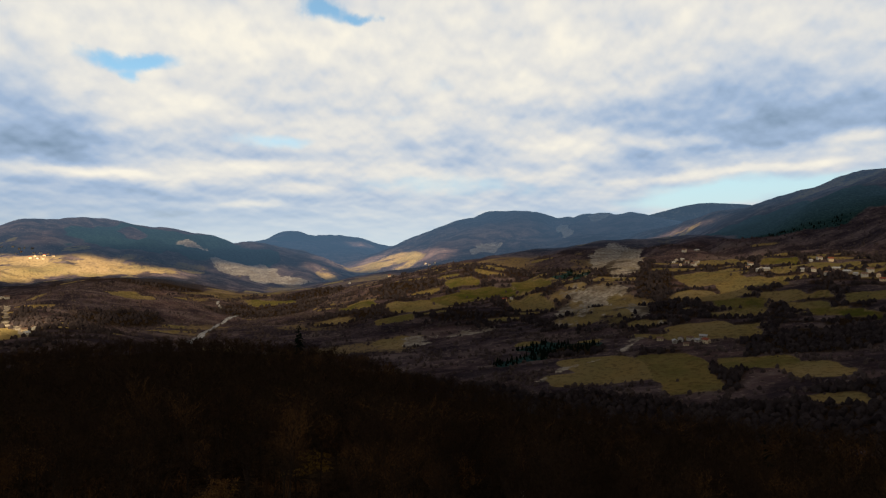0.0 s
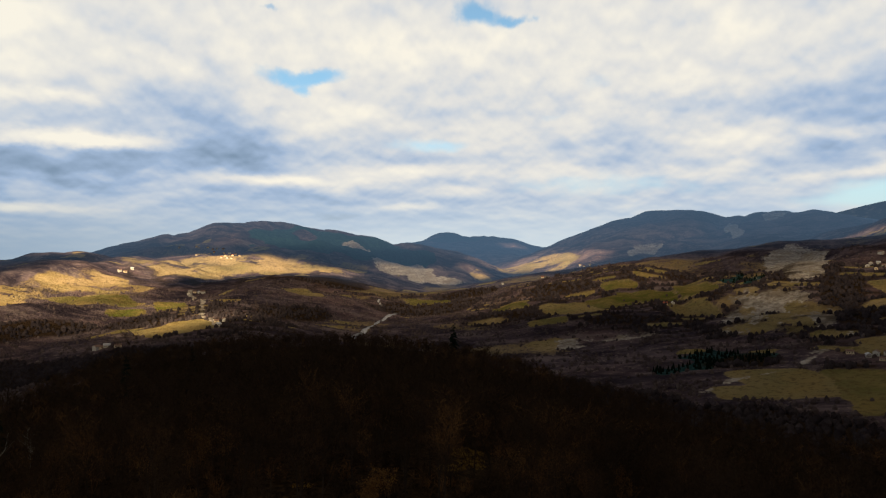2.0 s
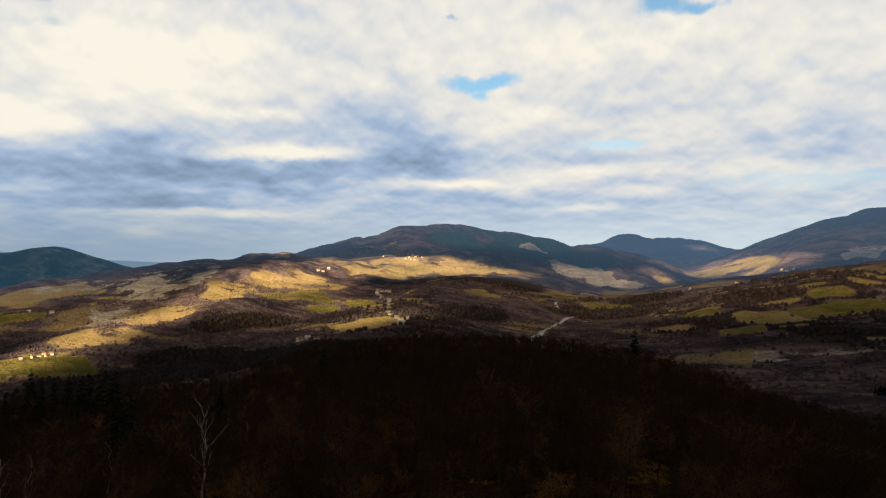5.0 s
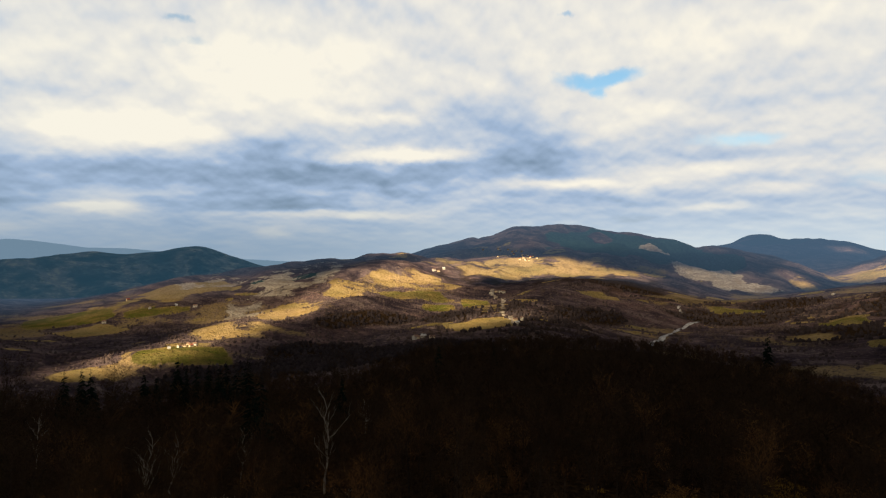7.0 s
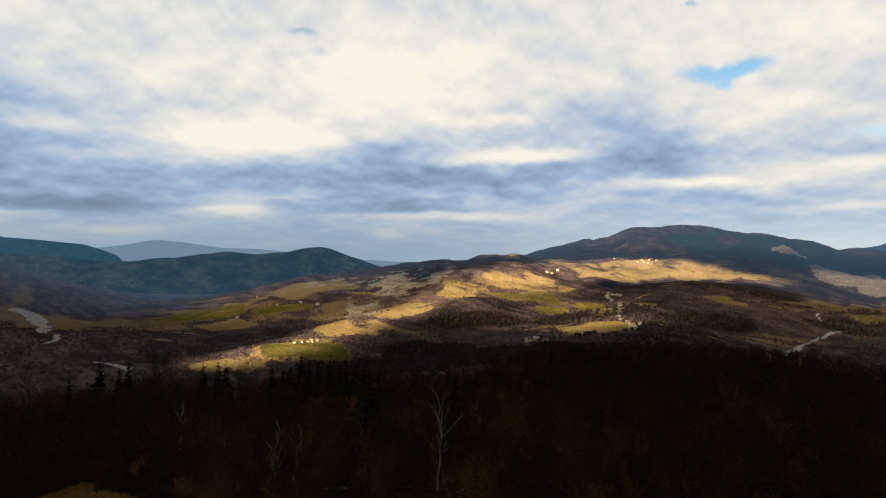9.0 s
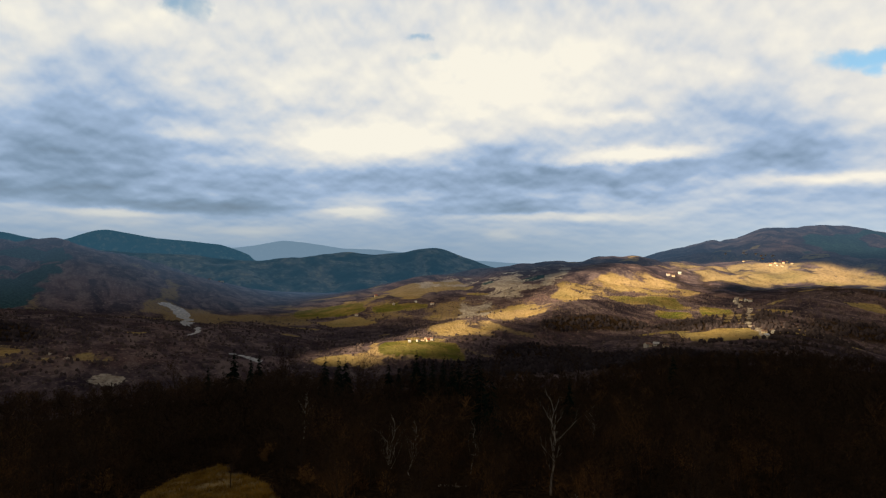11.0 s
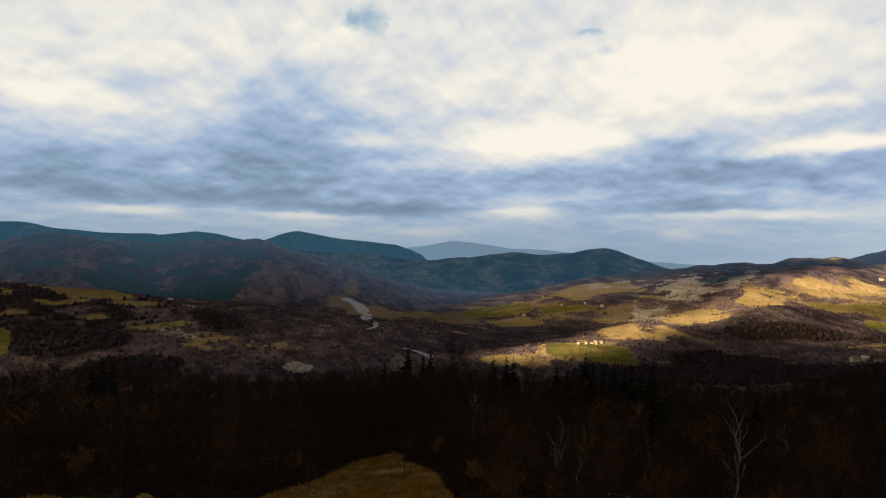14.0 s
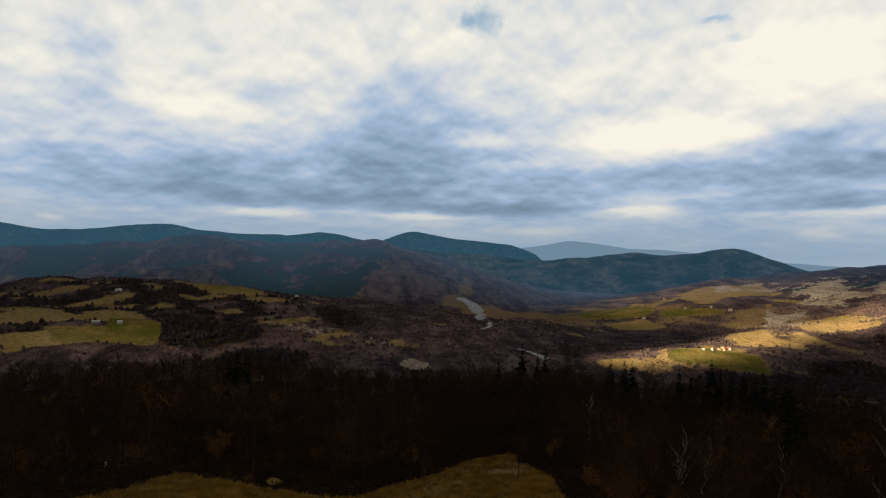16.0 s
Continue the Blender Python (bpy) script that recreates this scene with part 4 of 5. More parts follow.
def fir(seed, tall, tiers=11, arms=9):
    """A spruce: trunk, and drooping tiers of ragged boughs."""
    rng = random.Random(seed)
    wood, green = ([], [], []), ([], [], [])
    stick(Vector((0, 0, -0.6)), Vector((0, 0, tall * 0.96)), tall * 0.014, 0.02, wood[0], wood[2], 6)
    for t in range(tiers):
        u = t / (tiers - 1)
        z0 = tall * (0.10 + 0.86 * u)
        reach = tall * 0.20 * (1 - u) ** 0.85 + 0.25
        for k in range(max(5, int(arms * (1.2 - 0.6 * u)))):
            g = 6.28 * (k + rng.random()) / arms
            out = reach * rng.uniform(0.65, 1.15)
            d = Vector((math.cos(g), math.sin(g), 0))
            side = Vector((-d.y, d.x, 0)) * out * rng.uniform(0.22, 0.36)
            z = z0 + rng.uniform(-0.03, 0.03) * tall
            tip = d * out + Vector((0, 0, z - out * rng.uniform(0.25, 0.55)))
            mid = d * out * 0.55 + Vector((0, 0, z - out * 0.05))
            root = Vector((0, 0, z + out * 0.15))
            base = len(green[0])
            green[0].extend((root, mid + side - Vector((0, 0, out * 0.18)), tip, mid - side - Vector((0, 0, out * 0.18)), mid))
            green[1].extend(((base, base + 1, base + 4), (base + 1, base + 2, base + 4), (base + 2, base + 3, base + 4), (base + 3, base, base + 4)))
    return wood, green, ([], [], [])


def tree_thing(kind, shape, bark, crown, label, category, parts=("trunk", "crown", "dead_leaves"), group=""):
    root = new(kind)
    root.empty_display_size = 0.3
    wood, twig, leaf = shape
    part(parts[0], to_mesh(parts[0], wood[0], wood[1], wood[2], bark), root)
    part(parts[1], to_mesh(parts[1], twig[0], twig[1], twig[2], crown), root)
    if leaf[0]:
        part(parts[2], to_mesh(parts[2], leaf[0], leaf[1], leaf[2], LEAF), root, "brown dead oak leaves")
    return tagged(root, label, category, group)


def stand(az, r):
    x, y = polar(az, r)
    return float(x), float(y), float(height(x, y))


SPARE = pose(0, 0, -500)
OAKS = [tree_thing("bare_tree", bare_tree(10 + i, 11.5 + i % 3, spread=0.9 + 0.12 * i), BARK, TWIG, "dark leafless winter tree in a dense hillside wood", "tree", group="bare trees of the near wood") for i in range(5)]
LEAFY = [tree_thing("oak_tree", bare_tree(30 + i, 9.0 + i, spread=1.1, leaves=0.55), BARK, TWIG, "winter oak with brown dead leaves clinging to its twigs", "tree", group="oaks with dead leaves") for i in range(2)]
ASH = [tree_thing("pale_tree", snag(54 + 3 * i, 15.0 - 3 * i), PALE, PALE, "pale-barked bare tree with a crooked trunk and upswept limbs", "tree", group="pale bare trees") for i in range(2)]
FIRS_NEAR = [tree_thing("fir_tree", fir(70 + i, 13.0, 12), BARK, NEEDLE, "dark green fir rising above the bare wood", "tree", group="firs in the near wood") for i in range(3)]
used = {}


def plant(kind, az, r, tall, turn):
    """Stands a copy of one of the tree kinds on the ground; the first one of a kind is the model itself."""
    x, y, z = stand(az, r)
    me = kind.children[1].data if len(kind.children) > 1 else kind.children[0].data
    size = tall / max(v.co.z for v in me.vertices)
    m = pose(x, y, z - 0.1, 0, 0, turn)
    if kind.name not in used:
        used[kind.name] = True
        ob = kind
    else:
        ob = copy_thing(kind, m)
    ob.matrix_basis = m @ Matrix.Diagonal((size * random.uniform(0.92, 1.12), size * random.uniform(0.92, 1.12), size, 1))
    return ob


# single trees that stand out: pale snags, firs along the brow, saplings in the glade
for az, r, tall, k in ((50.6, 103, 15.5, 0), (65.3, 104, 11.5, 1), (63.2, 112, 9.5, 1), (57.9, 116, 9.0, 0), (47, 150, 9, 1), (73, 150, 10, 0)):
    plant(ASH[k], az, r, tall, az * 7)
for az, r, tall, k in ((71.1, 270, 14, 0), (69.9, 272, 15, 1), (69.3, 275, 14.5, 2), (62.9, 285, 17, 0), (62.2, 280, 13, 1), (60.5, 265, 12, 2), (59.0, 270, 14, 0), (57.3, 232, 16, 1), (58.2, 228, 13, 2), (59.6, 240, 14, 0), (60.4, 250, 15, 1), (61.4, 262, 14, 2), (56.2, 148, 14, 0), (57.0, 151, 12, 1),
                       (65.4, 280, 14, 2), (64.5, 278, 12, 0), (81.0, 250, 12, 1), (78.9, 262, 16, 2), (76.8, 262, 14, 0), (77.5, 258, 12, 1), (12.9, 395, 19, 2), (104.1, 188, 13, 0), (103.4, 186, 12, 1), (104.8, 190, 11, 2),
                       (49.2, 190, 12, 0), (40.5, 240, 12, 1), (-12, 230, 9, 2), (-27, 215, 9, 0), (35.5, 300, 10, 2)):
    plant(FIRS_NEAR[k], az, r, tall * 1.25, az * 13)
for az, r, tall, k in ((87.5, 99, 4.6, 0), (79.0, 105, 6.0, 1), (93.0, 97, 5.5, 2), (95.0, 97, 6.2, 3), (91.6, 99, 4.6, 4)):
    plant(OAKS[k], az, r, tall, az * 5)
# tall bare trees that stand out against the light along the brow
for az, tall, k in ((74.6, 17, 0), (74.1, 14, 2), (68.2, 16, 1), (67.5, 18, 3), (46.5, 17, 4), (40.2, 18, 0), (41.0, 15, 1), (48.5, 19, 2), (49.6, 16, 3), (55.5, 16, 4), (83.5, 15, 0), (31, 15, 1), (20, 14, 2)):
    plant(OAKS[k], az, float(brow(az)[0]) - 12, tall, az * 11)
for az, r, tall, k in ((-2.4, 104, 4.5, 0), (10.5, 120, 7, 1), (13.0, 112, 6, 0), (14, 128, 8, 1), (33.5, 105, 7.5, 0), (35, 108, 7, 1), (45.5, 102, 6.5, 0), (47.3, 104, 6, 1), (72.5, 98, 5, 0), (76, 112, 5.5, 1), (6, 118, 6, 1), (21, 96, 6, 0)):
    plant(LEAFY[k], az, r, tall, az * 5)


# room that the single trees have made for themselves
OPENINGS = [(50.6, 99, 8.0), (65.3, 100, 6), (63.2, 108, 4), (57.9, 112, 4), (56.2, 143, 9), (57.3, 228, 9), (62.9, 278, 8), (70, 268, 9), (78.9, 256, 7), (12.9, 390, 8), (104, 184, 8), (59.5, 262, 8), (11.3, 108, 9), (13, 98, 4), (27, 86, 4), (19, 90, 3.5)]


def scatter(rng, gap, r0, r1, a0, a1):
    """Jittered points over a sector of the near hill, gap metres apart, outside the glades."""
    g = np.arange(-r1, r1, gap)
    X, Y = np.meshgrid(g, g)
    X, Y = (X + rng.uniform(-0.42, 0.42, X.shape) * gap).ravel(), (Y + rng.uniform(-0.42, 0.42, Y.shape) * gap).ravel()
    R, A = np.hypot(X, Y), (np.degrees(np.arctan2(-X, Y)) + 120) % 360 - 120
    ok = (R > r0) & (R < r1) & (A > a0) & (A < a1) & (clearing(X, Y) + 0.9 * fbm(X, Y, 6, 3, 88) < 0.3)
    for az, r, reach in OPENINGS:
        x, y = polar(az, r)
        ok &= np.hypot(X - x, Y - y) > reach
    return X[ok], Y[ok], R[ok], A[ok]


rng = np.random.default_rng(7)
X, Y, R, A = scatter(rng, 6.0, 66, 113, -41, 127)
for i in np.argsort(R)[:270]:
    pick = rng.random()
    kind = OAKS[rng.integers(5)] if pick < 0.93 else LEAFY[rng.integers(2)]
    plant(kind, A[i], R[i], (rng.uniform(8.0, 12.5) if pick < 0.93 else rng.uniform(5, 8)), rng.uniform(0, 360))


def batch(shape, n, rng, x, y, z, tall, jitter=0.0):
    """n copies of one shape (verts, triangles) as arrays, turned and scaled one by one."""
    v, f = shape
    turn = rng.uniform(0, 6.283, n)
    c, s = np.cos(turn)[:, None], np.sin(turn)[:, None]
    k = tall[:, None]
    w = k * rng.uniform(0.85, 1.2, n)[:, None]
    V = np.stack([(v[None, :, 0] * c - v[None, :, 1] * s) * w, (v[None, :, 0] * s + v[None, :, 1] * c) * w, v[None, :, 2] * k], -1)
    if jitter:
        V += rng.uniform(-1, 1, V.shape) * jitter * k[..., None]
    V += np.stack([x, y, z], -1)[:, None]
    F = f[None] + (np.arange(n) * len(v))[:, None, None]
    return V.reshape(-1, 3), F.reshape(-1, f.shape[1])


def unit(shape):
    """A tree shape as arrays one metre tall, all triangles."""
    vs, fs, base = [], [], 0
    for v, f3, f4 in shape:
        vs += [tuple(p) for p in v]
        fs += [[base + i for i in t] for t in f3]
        for q in f4:
            fs += [[base + q[0], base + q[1], base + q[2]], [base + q[0], base + q[2], base + q[3]]]
        base = len(vs)
    v = np.array(vs)
    return v / v[:, 2].max(), np.array(fs, np.int64)


def rough_tree(seed):
    """A cheap leafless tree: a trunk with a brush of upswept limbs and twigs."""
    rng = random.Random(seed)
    v, f3, f4 = [], [], []
    stick(Vector((0, 0, -0.05)), Vector((rng.uniform(-0.03, 0.03), rng.uniform(-0.03, 0.03), 0.7)), 0.010, 0.004, v, f4, 3)
    for k in range(15):
        z = rng.uniform(0.25, 0.72)
        g = rng.uniform(0, 6.28)
        a = Vector((0, 0, z))
        b = a + Vector((math.cos(g), math.sin(g), 0)) * rng.uniform(0.12, 0.30) + Vector((0, 0, rng.uniform(0.06, 0.28)))
        sliver(a, b, 0.010, rng, v, f3)
        for j in range(5):
            m = a.lerp(b, rng.uniform(0.3, 0.95))
            e = m + Vector((rng.uniform(-1, 1), rng.uniform(-1, 1), rng.uniform(0.1, 1.2))) * 0.13
            sliver(m, e, 0.0065, rng, v, f3)
    return unit([(v, f3, f4)])


def stuff(name, shapes, x, y, tall, mat, seed, label, category, jitter=0.0):
    rng = np.random.default_rng(seed)
    z = height(x, y) - 0.15
    which = rng.integers(0, len(shapes), len(x))
    vs, fs, base = [], [], 0
    for i, shape in enumerate(shapes):
        k = which == i
        v, f = batch(shape, int(k.sum()), rng, x[k], y[k], z[k], tall[k], jitter)
        vs.append(v)
        fs.append(f + base)
        base += len(v)
    me = mesh_from(name, np.concatenate(vs), np.concatenate(fs), mat)
    return tagged(new(name, me), label, category, kind="stuff")


rng = np.random.default_rng(8)
X, Y, R, A = scatter(rng, 5.4, 66, 215, -41, 127)
near = np.argsort(np.hypot(X, Y))
keep = R > 106
stuff("bare_wood", [rough_tree(90 + i) for i in range(6)], X[keep], Y[keep], 7 + 5.5 * rng.random(keep.sum()) ** 1.3 + 2.0 * fbm(X[keep], Y[keep], 45, 2, 601), TWIG, 9, "dense bare winter wood over the near hill", "wood")
X, Y, R, A = scatter(rng, 6.6, 213, 560, -41, 127)
edge = brow(A)[0] + 70
keep = R < edge
stuff("bare_wood", [rough_tree(100 + i) for i in range(6)], X[keep], Y[keep], 6.5 + 5.5 * rng.random(keep.sum()) ** 1.3 + 2.5 * fbm(X[keep], Y[keep], 70, 2, 602), TWIG, 10, "bare winter wood along the brow of the near hill", "wood")
def bush(seed):
    """A low bare shrub: a spray of stems from the ground."""
    rng = random.Random(seed)
    v, f3 = [], []
    for k in range(16):
        g = rng.uniform(0, 6.28)
        a = Vector((math.cos(g), math.sin(g), 0)) * rng.uniform(0, 0.12) - Vector((0, 0, 0.05))
        b = a + Vector((math.cos(g), math.sin(g), 0)) * rng.uniform(0.1, 0.5) + Vector((0, 0, rng.uniform(0.4, 1.0)))
        sliver(a, b, 0.03, rng, v, f3)
        for j in range(2):
            m = a.lerp(b, rng.uniform(0.3, 0.9))
            sliver(m, m + Vector((rng.uniform(-1, 1), rng.uniform(-1, 1), rng.uniform(0.1, 1.0))) * 0.35, 0.028, rng, v, f3)
    return unit([(v, f3, [])])


# undergrowth: low brush that hides the litter between the trunks
X, Y, R, A = scatter(rng, 2.35, 66, 168, -41, 127)
stuff("undergrowth", [bush(120 + i) for i in range(4)], X, Y, rng.uniform(1.0, 3.4, len(X)), TWIG, 11, "low bare brush between the trees", "brush")


# the glade: dry grass tussocks, a fallen trunk and a heap of cut straw
def tussock(seed):
    rng = random.Random(seed)
    v, f = [], []
    for k in range(9):
        g = rng.uniform(0, 6.28)
        a = Vector((math.cos(g), math.sin(g), 0)) * rng.uniform(0, 0.5)
        sliver(a, a * 1.8 + Vector((0, 0, rng.uniform(0.5, 1.0))), 0.09, rng, v, f)
    return unit([(v, f, [])])


GRASS = wood_material("dry_grass", (0.17, 0.095, 0.018), (0.40, 0.245, 0.050), 0.4)
rng = np.random.default_rng(31)
n = 34000
X, Y = polar(rng.uniform(70, 126, n), 78 + 50 * rng.random(n))
c = clearing(X, Y)
ok = (c > 0.45) & (fbm(X, Y, 6, 3, 700) + 0.6 * rng.random(n) > 0.02)
stuff("dry_grass", [tussock(1), tussock(2), tussock(3)], X[ok], Y[ok], rng.uniform(0.3, 0.85, ok.sum()), GRASS, 32, "tufts of dry yellow grass in the glade", "grass")
X, Y = polar(rng.uniform(8, 29, 9000), 80 + 45 * rng.random(9000))
best = np.maximum(np.maximum(spot(X, Y, 11.3, 110, 5, 9), spot(X, Y, 13, 98, 3, 4)), np.maximum(spot(X, Y, 27, 86, 3, 4), spot(X, Y, 19, 90, 2.5, 3.5)))
ok = best * (0.6 + 0.6 * fbm(X, Y, 5, 3, 701)) > 0.3
stuff("dry_grass", [tussock(1), tussock(2), tussock(3)], X[ok], Y[ok], rng.uniform(0.2, 0.6, ok.sum()), GRASS, 33, "ochre dry grass in small openings of the wood", "grass")


def fallen_trunk():
    v, f = [], []
    pts = [Vector((-2.6, 0, 0.15)), Vector((-1.2, 0.12, 0.22)), Vector((0.2, 0.0, 0.2)), Vector((1.6, -0.2, 0.3)), Vector((2.7, -0.1, 0.55))]
    for a, b, ra, rb in zip(pts, pts[1:], (0.2, 0.18, 0.15, 0.11), (0.18, 0.15, 0.11, 0.06)):
        stick(a, b, ra, rb, v, f, 7)
    stick(pts[2], Vector((0.7, 0.8, 0.6)), 0.07, 0.02, v, f, 5)
    stick(pts[3], Vector((2.2, -0.9, 0.8)), 0.06, 0.02, v, f, 5)
    return to_mesh("fallen_trunk", v, [], f, PALE)


for az, r, turn, size in ((114.2, 109, 20, 1.0), (59.5, 104, 50, 0.9), (-7.5, 112, 110, 1.1), (48.5, 100, 140, 0.8)):
    x, y, z = stand(az, r)
    ob = tagged(new("fallen_trunk", fallen_trunk() if az > 114 else bpy.data.meshes["fallen_trunk"]), "bleached fallen tree trunk lying on the forest floor", "log", "fallen trunks")
    ob.matrix_basis = pose(x, y, z, 0, 0, turn) @ Matrix.Scale(size, 4)


def straw_heap():
    rng = np.random.default_rng(41)
    n = 900
    g, u = rng.uniform(0, 6.283, n), np.sqrt(rng.random(n))
    p = np.stack([1.5 * u * np.cos(g), 1.0 * u * np.sin(g), 0.62 * (1 - u ** 1.6) * rng.uniform(0.5, 1.0, n) + 0.05], 1)
    d = rng.normal(size=(n, 3)) * (0.22, 0.22, 0.06)
    s = rng.normal(size=(n, 3)) * 0.035
    v = np.stack([p - s, p + s, p + d], 1).reshape(-1, 3)
    return mesh_from("straw_heap", v, np.arange(3 * n).reshape(-1, 3), STRAW)


STRAW = wood_material("cut_straw", (0.36, 0.25, 0.075), (0.58, 0.42, 0.15), 2.0)
x, y, z = stand(100.9, 95)
tagged(new("straw_heap", straw_heap()), "low heap of cut yellow straw in the glade", "straw heap").matrix_basis = pose(x, y, z, 0, 0, 15)


# ---- hedges, thickets and woods on the far slopes ----
def tuft():
    """A ragged dome of brush, one metre tall."""
    v = [(0.5 * math.cos(1.257 * i), 0.5 * math.sin(1.257 * i), -0.1) for i in range(5)]
    v += [(0.46 * math.cos(1.257 * i + 0.6), 0.46 * math.sin(1.257 * i + 0.6), 0.55) for i in range(5)] + [(0, 0, 1.0)]
    f = []
    for i in range(5):
        j = (i + 1) % 5
        f += [(i, j, 5 + i), (j, 5 + j, 5 + i), (5 + i, 5 + j, 10)]
    return np.array(v), np.array(f)


def spike():
    v = [(0.24 * math.cos(1.047 * i), 0.24 * math.sin(1.047 * i), 0.05) for i in range(6)] + [(0, 0, 1.0)]
    return np.array(v), np.array([(i, (i + 1) % 6, 6) for i in range(6)])


COPSE = wood_material("dark_copse", (0.022, 0.018, 0.021), (0.046, 0.037, 0.039), 0.05)
THICKET = wood_material("bare_thicket", (0.055, 0.042, 0.044), (0.115, 0.088, 0.082), 0.05)
rng = np.random.default_rng(21)
n = 104000
az, r = rng.uniform(-39, 125, n), 650 + 2500 * rng.random(n) ** 1.25
X, Y = polar(az, r)
field, rock, fir_share, river, crop, wood, hedge = land_cover(X, Y)
clump = sstep(0.0, 0.45, fbm(X, Y, 110, 4, 500))
chance = (0.006 + 0.38 * clump) * (1 - np.clip(1.5 * field, 0, 1)) + 0.75 * wood + 0.9 * (hedge < 7) * (field < 0.5) * (crop > 0) * sstep(0, 0.2, field + 0.1)
chance = np.where(field > 0.5, 0.006, chance) * (1 - 0.75 * spot(X, Y, 33, 2800, 800, 400)) * (1 - sstep(0.3, 0.6, rock)) * (river < 0.3)
firs = (fir_share > 0.5) & (r < 2400)
ok = (rng.random(n) < chance) & (r < 2350) & ~firs & (rise(X, Y) + EYE < height(X, Y) - 0.5)
dense = ok & (wood > 0.45)
stuff("copse", [tuft()], X[dense], Y[dense], 4 + 6 * rng.random(dense.sum()), COPSE, 24, "dark leafless woods between the fields", "wood", jitter=0.13)
ok &= ~dense
stuff("thicket", [tuft()], X[ok], Y[ok], 2 + 5 * rng.random(ok.sum()) ** 1.5, THICKET, 22, "bare brown thickets and hedges on the far slopes", "thicket", jitter=0.13)
ok = firs & (rng.random(n) < 0.8)
stuff("fir_wood", [spike()], X[ok], Y[ok], rng.uniform(6, 12, ok.sum()), NEEDLE, 23, "dark strip of firs on the far slope", "wood", jitter=0.03)


# ---- houses ----
def paint(name, a, b, scale=0.8, rough=0.85):
    m, n = material(name)
    at = n.add("ShaderNodeTexCoord").outputs["Object"]
    f = n.noise(at, scale, 5.0, 0.6)
    who = n.add("ShaderNodeObjectInfo").outputs["Random"]
    c = n.mix(n.ramp(f, 0.3, 0.7), a, b)
    c = n.mix(n.math("MULTIPLY", who, 0.35), c, tuple(0.6 * v for v in a))
    finish(n, c, rough, f, 0.3, 0.05)
    return m


WHITE_WALL = paint("white_render", (0.34, 0.32, 0.28), (0.52, 0.50, 0.45))
CREAM_WALL = paint("cream_render", (0.50, 0.40, 0.25), (0.68, 0.57, 0.40))
STONE_WALL = paint("grey_stone", (0.22, 0.20, 0.18), (0.38, 0.35, 0.31))
RED_TILE = paint("red_roof_tiles", (0.22, 0.055, 0.030), (0.34, 0.10, 0.055), 2.0)
BROWN_TILE = paint("brown_roof_tiles", (0.14, 0.085, 0.060), (0.24, 0.15, 0.11), 2.0)
GREY_ROOF = paint("weathered_grey_roof", (0.30, 0.31, 0.33), (0.52, 0.53, 0.55), 2.0, 0.6)
WINDOW_DARK = paint("dark_window_glass", (0.02, 0.022, 0.026), (0.04, 0.045, 0.05), 1.0, 0.15)
DOOR_WOOD = paint("brown_door", (0.10, 0.06, 0.035), (0.16, 0.10, 0.06), 3.0)


def slab(name, corners, thick, mat):
    """A thick plate over four corners."""
    bm = bmesh.new()
    low = [bm.verts.new(c) for c in corners]
    nrm = (Vector(corners[1]) - Vector(corners[0])).cross(Vector(corners[3]) - Vector(corners[0])).normalized() * thick
    top = [bm.verts.new(Vector(c) + nrm) for c in corners]
    bm.faces.new(low[::-1])
    bm.faces.new(top)
    for i in range(4):
        j = (i + 1) % 4
        bm.faces.new((low[i], low[j], top[j], top[i]))
    me = bpy.data.meshes.new(name)
    bm.to_mesh(me)
    bm.free()
    me.materials.append(mat)
    return me


def block(name, x0, x1, y0, y1, z0, z1, mat):
    return slab(name, [(x0, y0, z0), (x1, y0, z0), (x1, y1, z0), (x0, y1, z0)], z1 - z0, mat)


def house(name, w, l, h, pitch, wall, roof, label, group):
    """A gabled house, its ridge along y."""
    root = new(name)
    a, b, top = w / 2, l / 2, h + w / 2 * pitch
    v = [(-a, -b, -3), (a, -b, -3), (a, b, -3), (-a, b, -3), (-a, -b, h), (a, -b, h), (a, b, h), (-a, b, h), (0, -b, top), (0, b, top)]
    body = bpy.data.meshes.new("wall")
    body.from_pydata(v, [], [(0, 1, 5, 8, 4), (1, 2, 6, 5), (2, 3, 7, 9, 6), (3, 0, 4, 7), (4, 8, 9, 7), (8, 5, 6, 9)])
    body.materials.append(wall)
    part("wall", body, root)
    o = 0.5
    for s in (-1, 1):
        ring = [(s * (a + o), -b - o, h - o * pitch), (0, -b - o, top), (0, b + o, top), (s * (a + o), b + o, h - o * pitch)]
        part("roof", slab("roof", ring if s < 0 else [ring[i] for i in (1, 0, 3, 2)], 0.25, roof), root)
    part("chimney", block("chimney", a * 0.3, a * 0.3 + 0.7, b * 0.3, b * 0.3 + 0.7, h, top + 0.9, BROWN_TILE), root)
    for s in (-1, 1):
        for u in (-0.5, 0.1, 0.6):
            x = s * (a + 0.03)
            part("window", block("window", x - 0.05, x + 0.05, u * b - 0.5, u * b + 0.5, 1.0 + (h > 4.5) * 2.2, 2.3 + (h > 4.5) * 2.2, WINDOW_DARK), root)
    for u in (-0.4, 0.4):
        part("window", block("window", u * a - 0.5, u * a + 0.5, -b - 0.08, -b + 0.02, 1.0, 2.3, WINDOW_DARK), root)
    part("door", block("door", -0.5, 0.5, -b - 0.08, -b + 0.02, 0, 2.05, DOOR_WOOD), root)
    return tagged(root, label, "house", group)


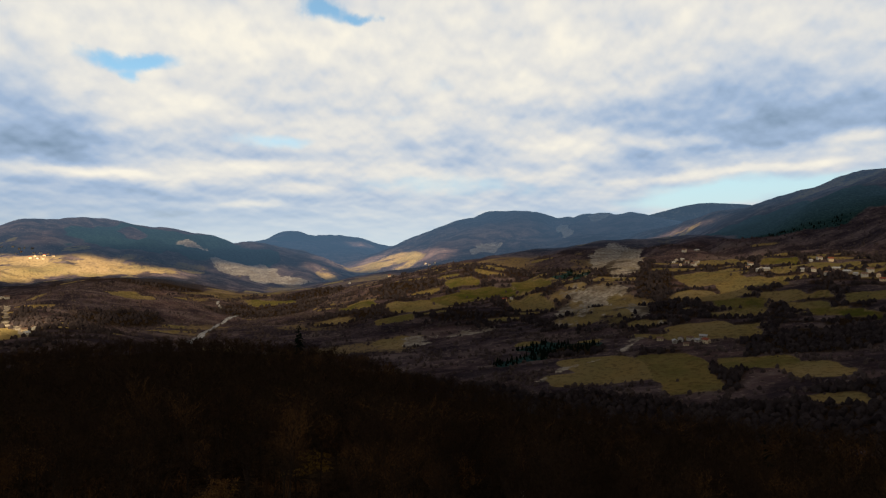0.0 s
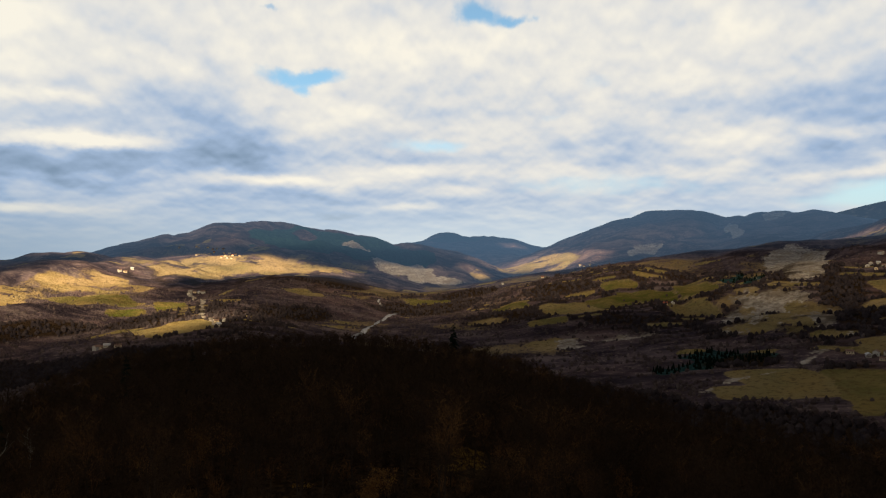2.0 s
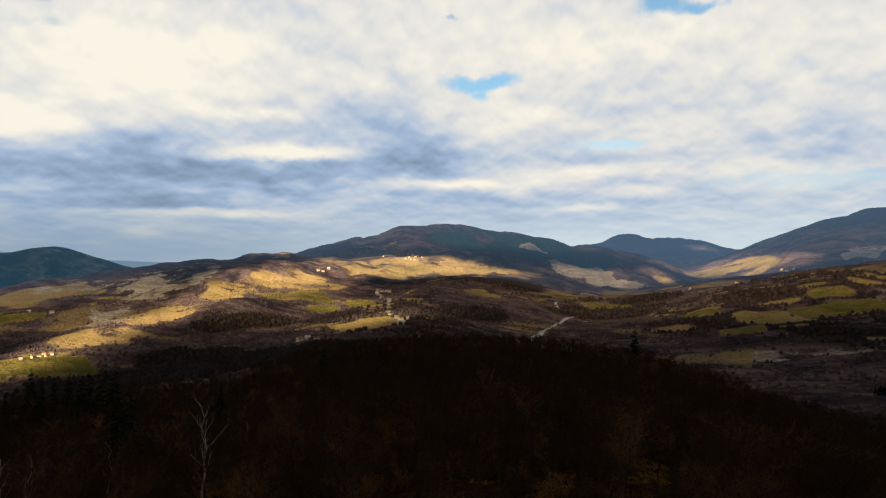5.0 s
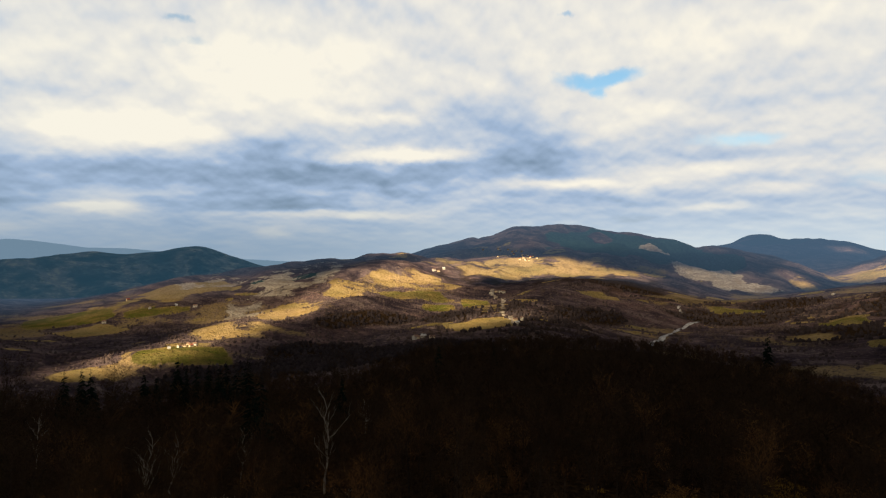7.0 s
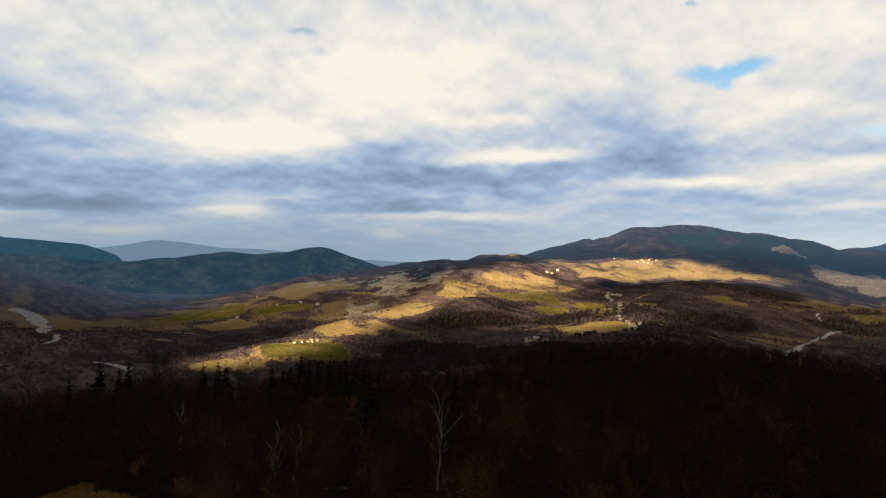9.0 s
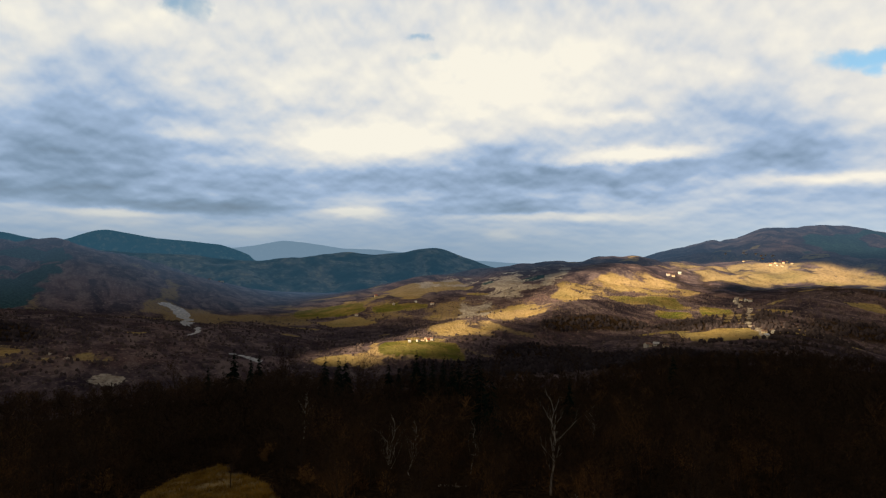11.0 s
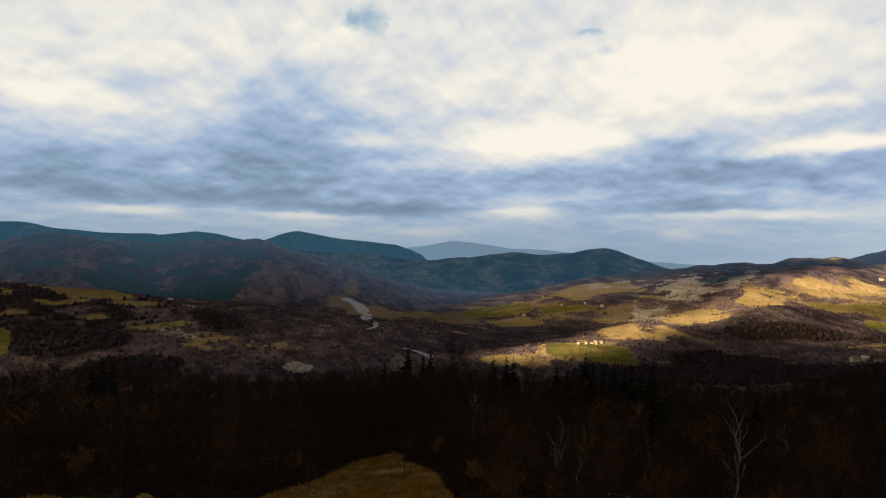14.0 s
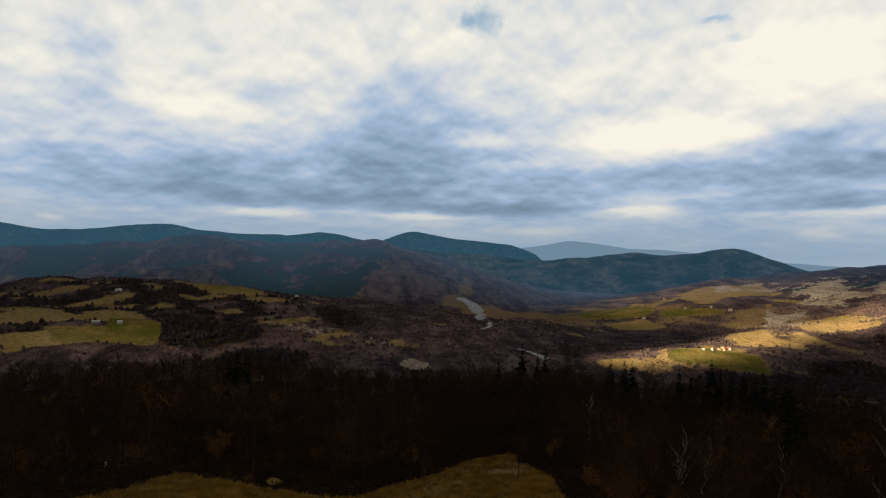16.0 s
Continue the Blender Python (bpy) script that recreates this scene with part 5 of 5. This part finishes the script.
HOUSES = [house("house", 8.5, 11, 5.4, 0.6, WHITE_WALL, BROWN_TILE, "white two-storey village house with a brown tiled roof", "village houses"),
          house("house", 8, 10, 5.0, 0.65, CREAM_WALL, RED_TILE, "cream village house with a red tiled roof", "village houses"),
          house("house", 7.5, 9, 3.2, 0.7, WHITE_WALL, GREY_ROOF, "small white house with a weathered grey roof", "village houses"),
          house("barn", 8, 14, 3.6, 0.55, STONE_WALL, GREY_ROOF, "long stone barn with a pale grey roof", "barns"),
          house("barn", 7, 10, 3.4, 0.6, CREAM_WALL, BROWN_TILE, "low cream barn with a brown roof", "barns")]
built = set()


def settle(rows, seed, kinds=(0, 1, 2, 3, 4), scale=1.0):
    """Houses at bearings and distances, turned roughly to the slope."""
    rng = random.Random(seed)
    for k, (az, r) in enumerate(rows):
        kind = HOUSES[kinds[k % len(kinds)]]
        x, y, z = stand(az, r)
        m = pose(x, y, z + 0.3, 0, 0, az + rng.choice((0, 90, 90, 60, 120)) + rng.uniform(-15, 15))
        if kind.name in built:
            ob = copy_thing(kind, m)
        else:
            built.add(kind.name)
            ob = kind
        s = scale * rng.uniform(0.9, 1.15)
        ob.matrix_basis = m @ Matrix.Diagonal((s, s, s, 1))


settle([(-19.0, 1167), (-20.67, 1160), (-22.0, 1154), (-22.44, 1174), (-22.66, 1145), (-20.18, 1152), (-21.09, 1132), (-21.4, 1163)], 1, (4, 0, 2, 3, 1, 3))
settle([(-20.33, 2025), (-20.79, 2056), (-21.17, 1880), (-20.64, 1856), (-21.92, 1891), (-21.92, 2136), (-20.94, 2114), (-20.1, 1899), (-21.69, 1845), (-25.78, 1764), (-26.8, 1713), (-27.13, 1684), (-25.99, 1791), (-26.6, 1680)], 2, (0, 2, 0, 4, 0, 3))
settle([(-30.27, 1780), (-30.84, 1793), (-31.59, 1784), (-30.46, 1661), (-32.69, 1525), (-33.24, 1507), (-33.77, 1496), (-34.65, 1496), (-34.13, 1523), (-31.96, 1578), (-29.69, 1659), (-31.4, 1530), (-34.89, 1467)], 3, (2, 0, 1, 0, 3))
settle([(35.2, 3297), (35.02, 3275), (33.91, 3217), (33.58, 3212), (33.07, 3172), (32.9, 3027), (32.56, 3110), (32.31, 3033), (32.06, 3108), (32.73, 2997), (35.18, 3087), (34.08, 3155), (33.23, 3010), (32.39, 2992), (36.55, 3278), (31.72, 3027), (32.98, 3126), (33.8, 3183), (34.3, 3251)], 4, (4, 3, 1, 4, 0), 0.85)
settle([(41.0, 2657), (40.6, 2652), (40.1, 2681), (35.8, 2239), (35.3, 2275), (35.0, 2263), (34.7, 2255), (33.6, 1504), (33.44, 1470), (33.0, 1505), (42.3, 1392), (41.9, 1392), (42.6, 1391), (41.1, 1365)], 5, (0, 4, 2), 1.1)
settle([(62.8, 1479), (62.4, 1493), (61.9, 1487), (63.6, 1476), (61.6, 1503), (62.1, 1517)], 6, (0, 4, 1, 2), 0.75)
settle([(1.59, 3338), (8.41, 2612), (4.87, 2674), (1.23, 3293), (0.72, 3288), (-6.19, 1658), (-5.58, 1614), (65.1, 2344), (61.6, 2287), (63.1, 2345), (66.7, 2568), (68.4, 2243)], 7, (0, 2, 1, 0))
settle([(113.48, 1690), (113.3, 1690), (114.97, 1461), (113.24, 1457), (99.17, 1727)], 8, (2, 2, 3))
settle([(80.97, 3625), (80.47, 3785), (79.95, 3604), (79.45, 3853), (78.94, 3728), (81.48, 3769), (80.2, 3690), (79.6, 3760)], 9, (0, 1, 2), 1.3)
